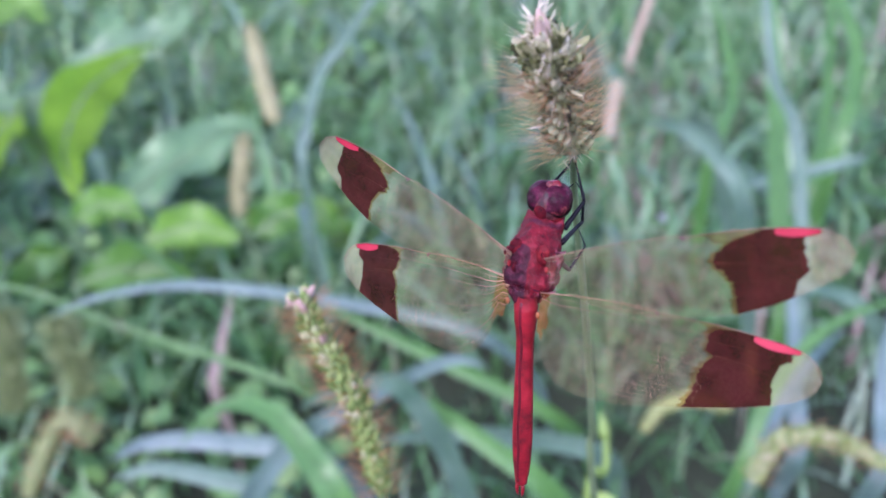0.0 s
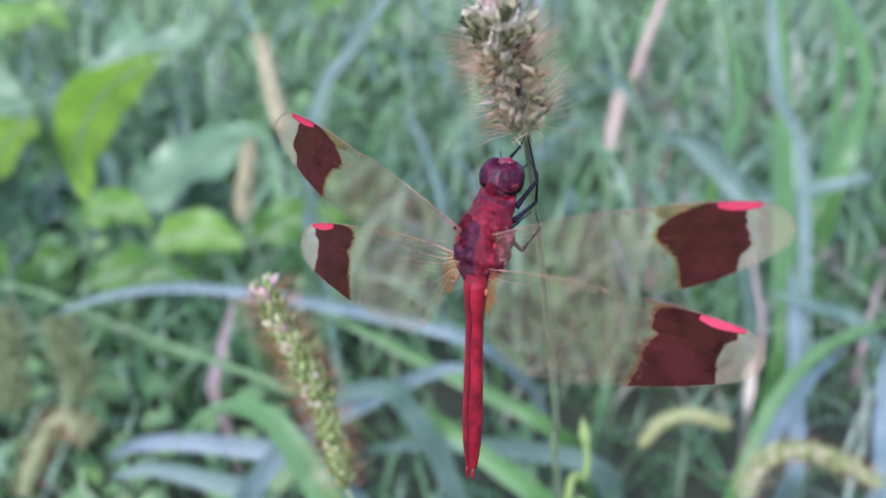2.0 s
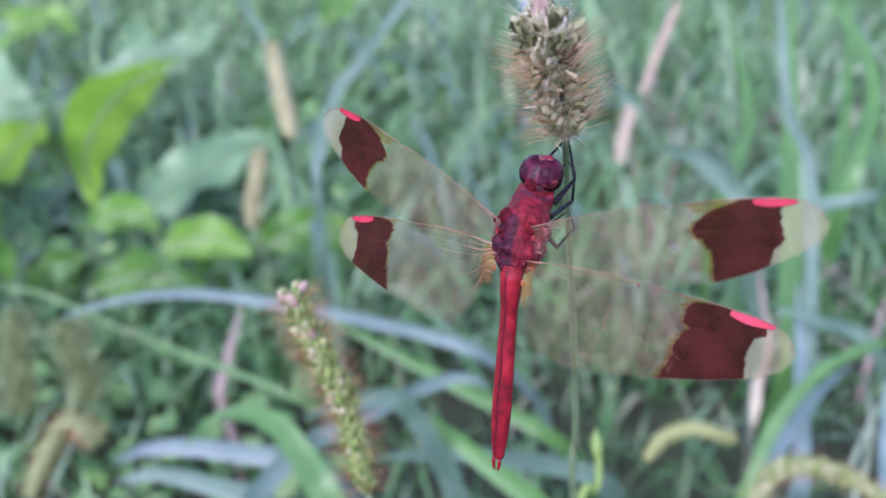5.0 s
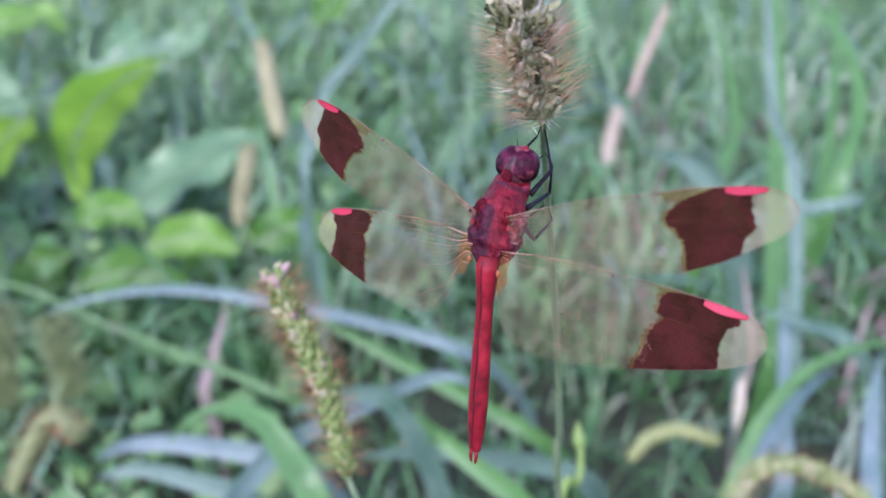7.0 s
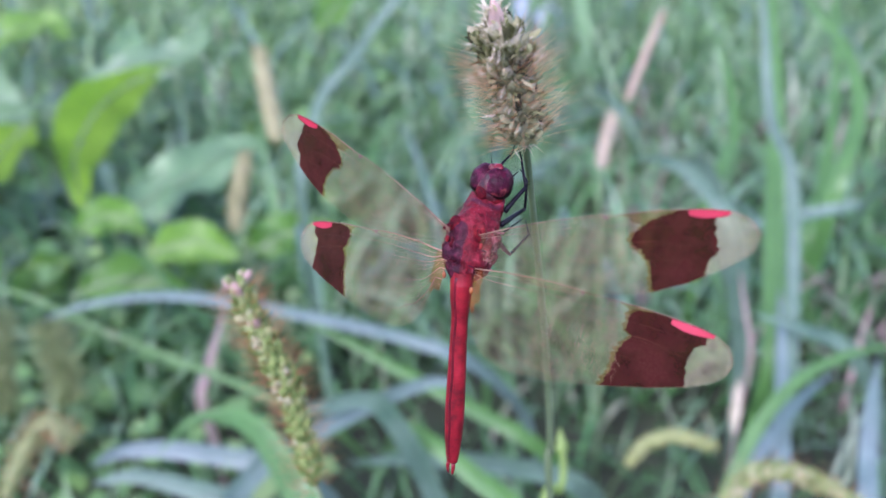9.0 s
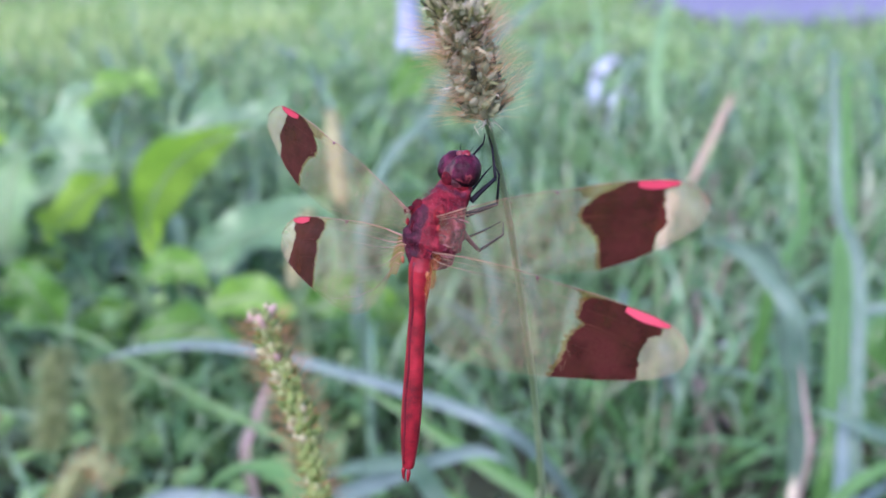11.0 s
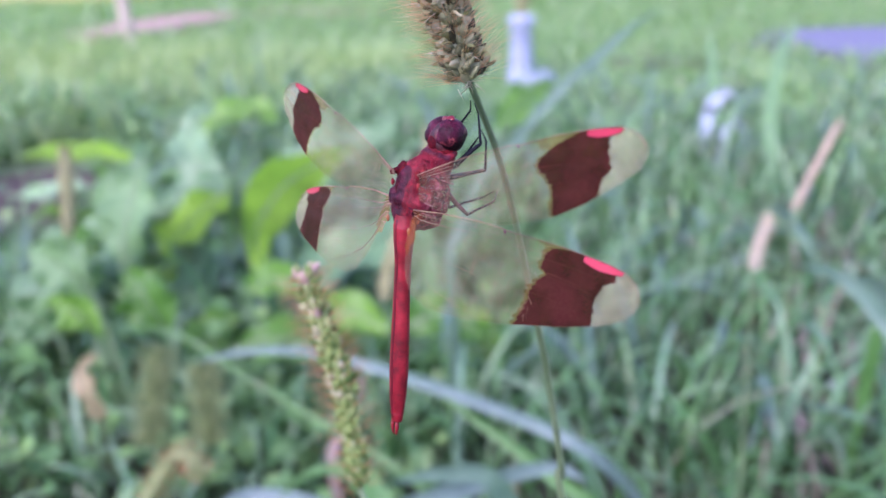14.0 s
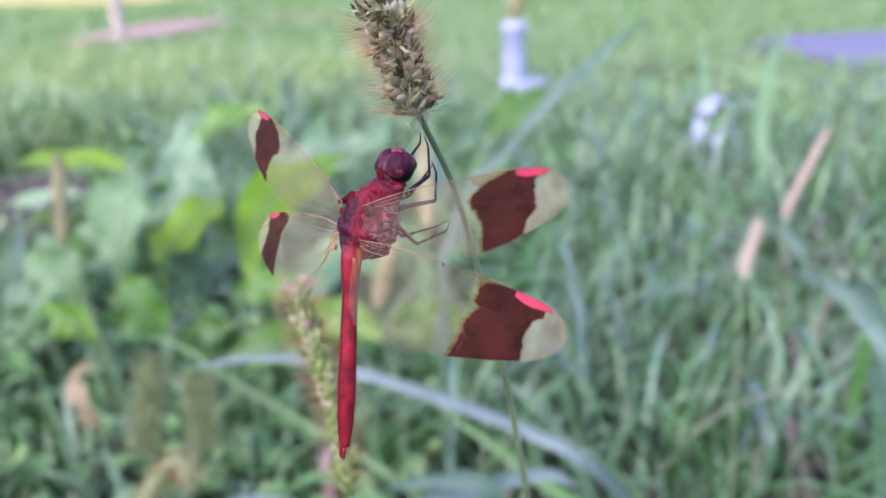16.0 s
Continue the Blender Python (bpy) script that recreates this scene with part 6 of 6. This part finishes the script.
    # abdomen: ten rings
    abd = part("abdomen", *mm(tube([(0, 0.3, -1.15), (0.18, -6, -0.8), (0.42, -14, -0.55), (0.63, -21.6, -0.3)], [0.6, 0.55, 0.6, 0.3], 10)), ABDOMEN, body, "slim bright red abdomen")
    def slope(vf):
        return [np.array((p[0] - 0.03 * min(p[1], 0), p[1], p[2] - 0.03 * min(p[1], 0))) for p in vf[0]], vf[1]

    cuts = [0.6, -0.6, -2.2, -5.2, -8.4, -11.5, -14.4, -17.0, -19.2, -20.9, -22.0]
    wide = [(0.6, 0.95), (-0.6, 1.15), (-2.2, 1.08), (-4.5, 0.86), (-8, 0.9), (-12, 1.0), (-16, 1.05), (-19, 0.95), (-21, 0.74), (-22.2, 0.6)]
    for y0, y1 in zip(cuts[:-1], cuts[1:]):
        rows = []
        for t in np.linspace(0, 1, 6):
            y = y0 + (y1 - y0) * t
            w = float(np.interp(-y, [-a for a, _ in wide], [b for _, b in wide]))
            w *= 1.0 + (0.015 if t == 1 else 0) - (0.012 if t == 0 else 0)
            rows.append((y + (0.05 if t == 0 else 0), -0.95 + 0.02 * y / 22, w, w * 0.92, w * 0.95))
        part("ring", *mm(slope(rings(rows, 18, y1 < -21.5))), ABDOMEN, abd)
    for s in (-1, 1):
        part("tail_clasper", *mm(slope(tube([(s * 0.28, -21.9, -0.75), (s * 0.36, -22.6, -0.7), (s * 0.3, -23.3, -0.72), (s * 0.18, -23.7, -0.78)], [0.2, 0.22, 0.16, 0.05], 8))), ABDOMEN, abd)
    def half(y):
        return float(np.interp(-y, [-a for a, _ in wide], [b for _, b in wide]))

    part("back_line", *mm(slope(tube([(0.05 * math.sin(y), y, -0.97 + 0.02 * y / 22 + 0.925 * half(y)) for y in np.linspace(0.2, -21.4, 40)], 0.16, 8, 0.4))), LINE_RED, abd, "dark line along the back")
    for s in (-1, 1):
        side_line = [(s * 0.93 * float(np.interp(-y, [-a for a, _ in wide], [b for _, b in wide])), y, -1.12) for y in np.linspace(-0.8, -21.0, 20)]
        part("side_line", *mm(slope(tube(side_line, 0.07, 6, 0.8))), LINE_RED, abd, "dark line along the flank")
    for y in cuts[2:-1]:
        w = float(np.interp(-y, [-a for a, _ in wide], [b for _, b in wide]))
        part("joint", *mm(slope(rings([(y + 0.06, -0.95 + 0.02 * y / 22, w * 1.004, w * 0.925, w * 0.955), (y, -0.95 + 0.02 * y / 22, w * 1.022, w * 0.942, w * 0.97), (y - 0.06, -0.95 + 0.02 * y / 22, w * 1.004, w * 0.925, w * 0.955)], 18, False))), ABDOMEN, abd)
    # head
    def nod(vf):
        c, k = math.cos(-0.75), math.sin(-0.75)
        return [np.array((-0.95 + p[0], 7.6 + c * p[1] - k * p[2], -6.7 + k * p[1] + c * p[2])) for p in vf[0]], vf[1]

    def rough(vf, amount, seed):
        return [p * (1 + amount * noise.noise(Vector(p * 1.1 + np.array((seed, 0, 0)))) + 0.6 * amount * noise.noise(Vector(p * 2.9 + np.array((0, seed, 0))))) for p in map(np.array, vf[0])], vf[1]

    head = part("head", *mm(nod(rough(joined([ball((0, 0.0, -0.1), (1.9, 1.75, 1.8), 28, 18), ball((0, -1.05, -0.2), (1.5, 0.95, 1.35), 20, 14)]), 0.07, 3.0))), FACE, body, "dark red head")
    for s in (-1, 1):
        ev, ef = rough(ball((s * 0.62, 0.2, 0.1), (1.62, 1.75, 1.66), 34, 24, s * 0.5), 0.05, 5.0 + s)
        # right eye's outer side is paler: a pinkish highlight put into the marking
        marks = [(max(0.0, min(1.0, 0.75 - 0.5 * (p[2] - 0.1) - 0.2 * p[1] + 0.5 * noise.noise(Vector(p * 0.8)))), max(0.0, 0.3 - 0.22 * p[2] - 0.12 * p[1] + (0.28 if p[0] > 1.0 else 0)), 0, 1) for p in ev]
        eye = part("eye", *mm(nod((ev, ef))), EYE_M, head, "large dark maroon compound eye")
        eye.data.color_attributes.new("marking", "FLOAT_COLOR", "POINT").data.foreach_set("color", np.array(marks).ravel())
    part("nape", *mm(nod(rough(joined([ball((-0.1, -1.2, 0.5), (0.75, 0.85, 0.95), 20, 14), ball((0.45, -1.1, -0.5), (1.15, 0.9, 1.1), 20, 14), ball((-0.5, -1.1, -0.6), (1.1, 0.9, 1.1), 20, 14)]), 0.06, 8.0))), BASE_DARK, head, "mottled red-brown back of the head")
    part("brow", *mm(nod(rough(ball((0.35, 1.4, 1.1), (0.7, 0.5, 0.38), 16, 10), 0.1, 2.0))), BROW, head, "bright red brow")
    part("face", *mm(nod(joined([ball((0, 1.35, -0.9), (1.25, 0.95, 1.1), 18, 12), ball((0, 1.6, 0.1), (0.8, 0.6, 0.65), 16, 10)]))), FACE, head, "red-brown face")
    part("crown", *mm(nod(ball((0, 1.25, 1.15), (0.45, 0.45, 0.45), 12, 8))), FACE, head)
    for s in (-1, 1):
        part("feeler", *mm(nod(tube(curve_through([(s * 0.5, 1.8, 0.8), (s * 0.7, 2.2, 1.0), (s * 0.85, 2.6, 1.05)], 6), [0.06, 0.04, 0.03, 0.02, 0.02, 0.012], 5))), LEG, head)
    # legs: body joint, knee, ankle, toe
    for pts, red in (
            (((0.6, 5.0, -7.0), (1.3, 7.0, -9.6), (0.1, 9.8, -10.2), (0.0, 10.9, -9.7)), False),
            (((-0.8, 5.0, -7.0), (-2.6, 7.5, -9.5), (-0.8, 10.0, -9.9), (-0.2, 11.2, -9.3)), False),
            (((0.7, 3.8, -6.4), (0.5, 3.85, -11.3), (0.5, 7.0, -11.2), (-0.5, 8.0, -11.3)), False),
            (((-0.9, 3.8, -6.4), (-3.2, 3.6, -10.8), (-1.8, 6.5, -12.0), (-1.0, 7.4, -11.9)), False),
            (((0.9, 2.4, -5.6), (0.4, -0.7, -9.2), (0.1, 0.0, -13.4), (-1.8, 0.3, -15.8)), True),
            (((-0.9, 2.4, -5.6), (-2.8, -0.8, -9.6), (-2.8, -0.4, -14.5), (-2.2, 0.3, -15.9)), True)):
        leg = new("leg")
        leg.parent = body
        (a, k, b, c) = [np.array(p, float) for p in pts]
        part("thigh", *mm(tube(curve_through([a, (a + k) / 2 + (0, 0, 0.1), k], 8), np.linspace(0.31, 0.18, 8), 8)), LEG_RED if red else LEG, leg)
        part("shin", *mm(tube(curve_through([k, (k + b) / 2, b], 8), np.linspace(0.16, 0.1, 8), 7)), LEG, leg)
        part("foot", *mm(tube(curve_through([b, (b + c) / 2, c], 6), np.linspace(0.09, 0.05, 6), 6)), LEG, leg)
        spines = []
        for t in np.linspace(0.1, 0.95, 8):
            p = k + (b - k) * t
            spines.append(needle(p, unit(b - k) * 0.7 + unit(np.cross(b - k, a - k + (0.01, 0, 0))), 0.55, 0.025))
            spines.append(needle(p, unit(b - k) * 0.7 - unit(np.cross(b - k, a - k + (0.01, 0, 0))), 0.55, 0.025))
        part("spines", *mm(joined(spines)), LEG, leg)
    wing(body, "forewing", True, 1, (1.825, 5.0, -1.083), (0.9133, 0.3987, -0.0833), (0.4061, -0.8755, 0.2621), 1.0, 1.056, 1.056)
    wing(body, "forewing", True, -1, (-2.51, 4.855, -1.057), (-0.9552, 0.2572, -0.1465), (-0.2823, -0.9402, 0.1905), 2.0, 1.055, 1.055)
    wing(body, "hindwing", False, 1, (1.777, 1.461, -0.845), (0.9783, 0.0477, -0.2013), (0.124, -0.9141, 0.386), 3.0, 1.04, 1.04)
    wing(body, "hindwing", False, -1, (-2.526, 1.876, -1.005), (-0.9637, -0.1579, -0.2157), (0.0561, -0.9083, 0.4145), 4.0, 1.042, 1.042)
    return body


dragonfly = make_dragonfly()


# ---- movement ----
def motions():
    walk(dragonfly, [(t, pose(*p)) for t, *p in [
        (0.0, 0.00372, 0.06770, 0.37455, 87.25, 2.79, -33.73),
        (0.5, 0.00293, 0.06710, 0.37582, 87.61, 2.26, -33.85),
        (1.0, 0.00396, 0.06704, 0.37639, 87.88, 2.35, -33.60),
        (1.5, 0.00391, 0.06565, 0.37592, 88.35, 2.25, -31.13),
        (2.0, 0.00554, 0.06665, 0.37529, 87.06, 3.42, -32.38),
        (2.5, 0.00500, 0.06628, 0.37456, 86.09, 3.12, -32.16),
        (3.0, 0.00528, 0.06953, 0.37429, 86.15, 3.32, -32.89),
        (3.5, 0.00505, 0.06902, 0.37253, 86.88, 3.40, -32.93),
        (6.0, 0.00534, 0.06710, 0.37853, 84.62, 3.53, -34.29),
        (6.5, 0.00407, 0.06528, 0.37738, 86.86, 2.80, -30.94),
        (7.0, 0.00501, 0.06631, 0.37531, 85.74, 2.93, -34.03),
        (7.5, 0.00563, 0.06636, 0.37499, 85.35, 3.35, -34.57),
        (8.0, 0.00701, 0.06774, 0.37419, 85.70, 3.53, -34.44),
        (10.5, 0.00902, 0.06693, 0.37337, 86.57, 3.36, -33.75),
        (11.0, 0.00507, 0.06626, 0.37880, 85.42, 2.24, -34.44),
        (11.5, 0.00457, 0.06580, 0.37649, 86.22, 2.15, -34.10),
        (12.0, 0.00508, 0.06426, 0.37665, 85.94, 2.14, -33.65),
        (12.5, 0.00459, 0.06435, 0.37561, 85.82, 1.94, -33.57),
        (13.0, 0.00504, 0.06661, 0.37535, 86.10, 2.09, -33.13),
        (13.5, 0.00396, 0.06544, 0.37429, 86.52, 2.11, -33.08),
        (14.0, 0.00432, 0.06519, 0.37507, 86.32, 2.16, -33.42),
        (14.5, 0.00488, 0.06583, 0.37545, 85.38, 2.05, -33.72),
        (15.0, 0.00523, 0.06663, 0.37526, 85.37, 2.28, -34.18),
        (15.5, 0.00437, 0.06489, 0.37438, 86.56, 2.41, -33.94),
        (16.0, 0.00105, 0.06257, 0.37457, 85.48, 2.30, -35.17),
    ]])
    walk(perch, [(t, pose(*p)) for t, *p in [
        (0.0, 0.04182, 0.20174, 0.00216, 1.16, -0.94, 0.19),
        (0.5, 0.04551, 0.20110, 0.00389, 1.17, -1.58, 0.06),
        (1.0, 0.04645, 0.20300, 0.00517, 1.44, -1.66, 0.29),
        (1.5, 0.04264, 0.20555, 0.00576, 1.78, -2.00, 2.73),
        (2.0, 0.03633, 0.20274, 0.00296, 1.36, -0.31, 1.55),
        (2.5, 0.03343, 0.19608, -0.00021, 0.38, -0.02, 1.83),
        (3.0, 0.03449, 0.20005, -0.00017, 0.55, 0.11, 1.09),
        (3.5, 0.03657, 0.20374, -0.00024, 1.20, -0.22, 1.02),
        (6.0, 0.03074, 0.18936, 0.00102, -0.61, 1.14, -0.23),
        (6.5, 0.03421, 0.19889, 0.00409, 0.84, -0.72, 3.01),
        (7.0, 0.03736, 0.19256, -0.00035, -0.01, 0.02, -0.02),
        (7.5, 0.03542, 0.19179, -0.00116, -0.10, 0.59, -0.55),
        (8.0, 0.03691, 0.19574, -0.00109, 0.29, 0.53, -0.43),
        (10.5, 0.04156, 0.19937, -0.00014, 0.91, -0.09, 0.21),
        (11.0, 0.04087, 0.18820, 0.00229, -0.66, -0.37, -0.42),
        (11.5, 0.04315, 0.19201, 0.00196, -0.05, -0.90, -0.11),
        (12.0, 0.04166, 0.18920, 0.00150, -0.29, -0.75, 0.35),
        (12.5, 0.04164, 0.18799, 0.00008, -0.50, -0.85, 0.44),
        (13.0, 0.04131, 0.19258, 0.00052, -0.19, -0.87, 0.86),
        (13.5, 0.04160, 0.19381, 0.00040, 0.18, -1.10, 0.89),
        (14.0, 0.04170, 0.19245, 0.00077, 0.04, -0.95, 0.56),
        (14.5, 0.04003, 0.18736, -0.00096, -0.81, -0.51, 0.30),
        (15.0, 0.04011, 0.18869, -0.00100, -0.68, -0.32, -0.16),
        (15.5, 0.04241, 0.19402, 0.00078, 0.38, -0.87, 0.03),
        (16.0, 0.03827, 0.18466, -0.00146, -0.58, -0.35, -1.15),
    ]])


motions()
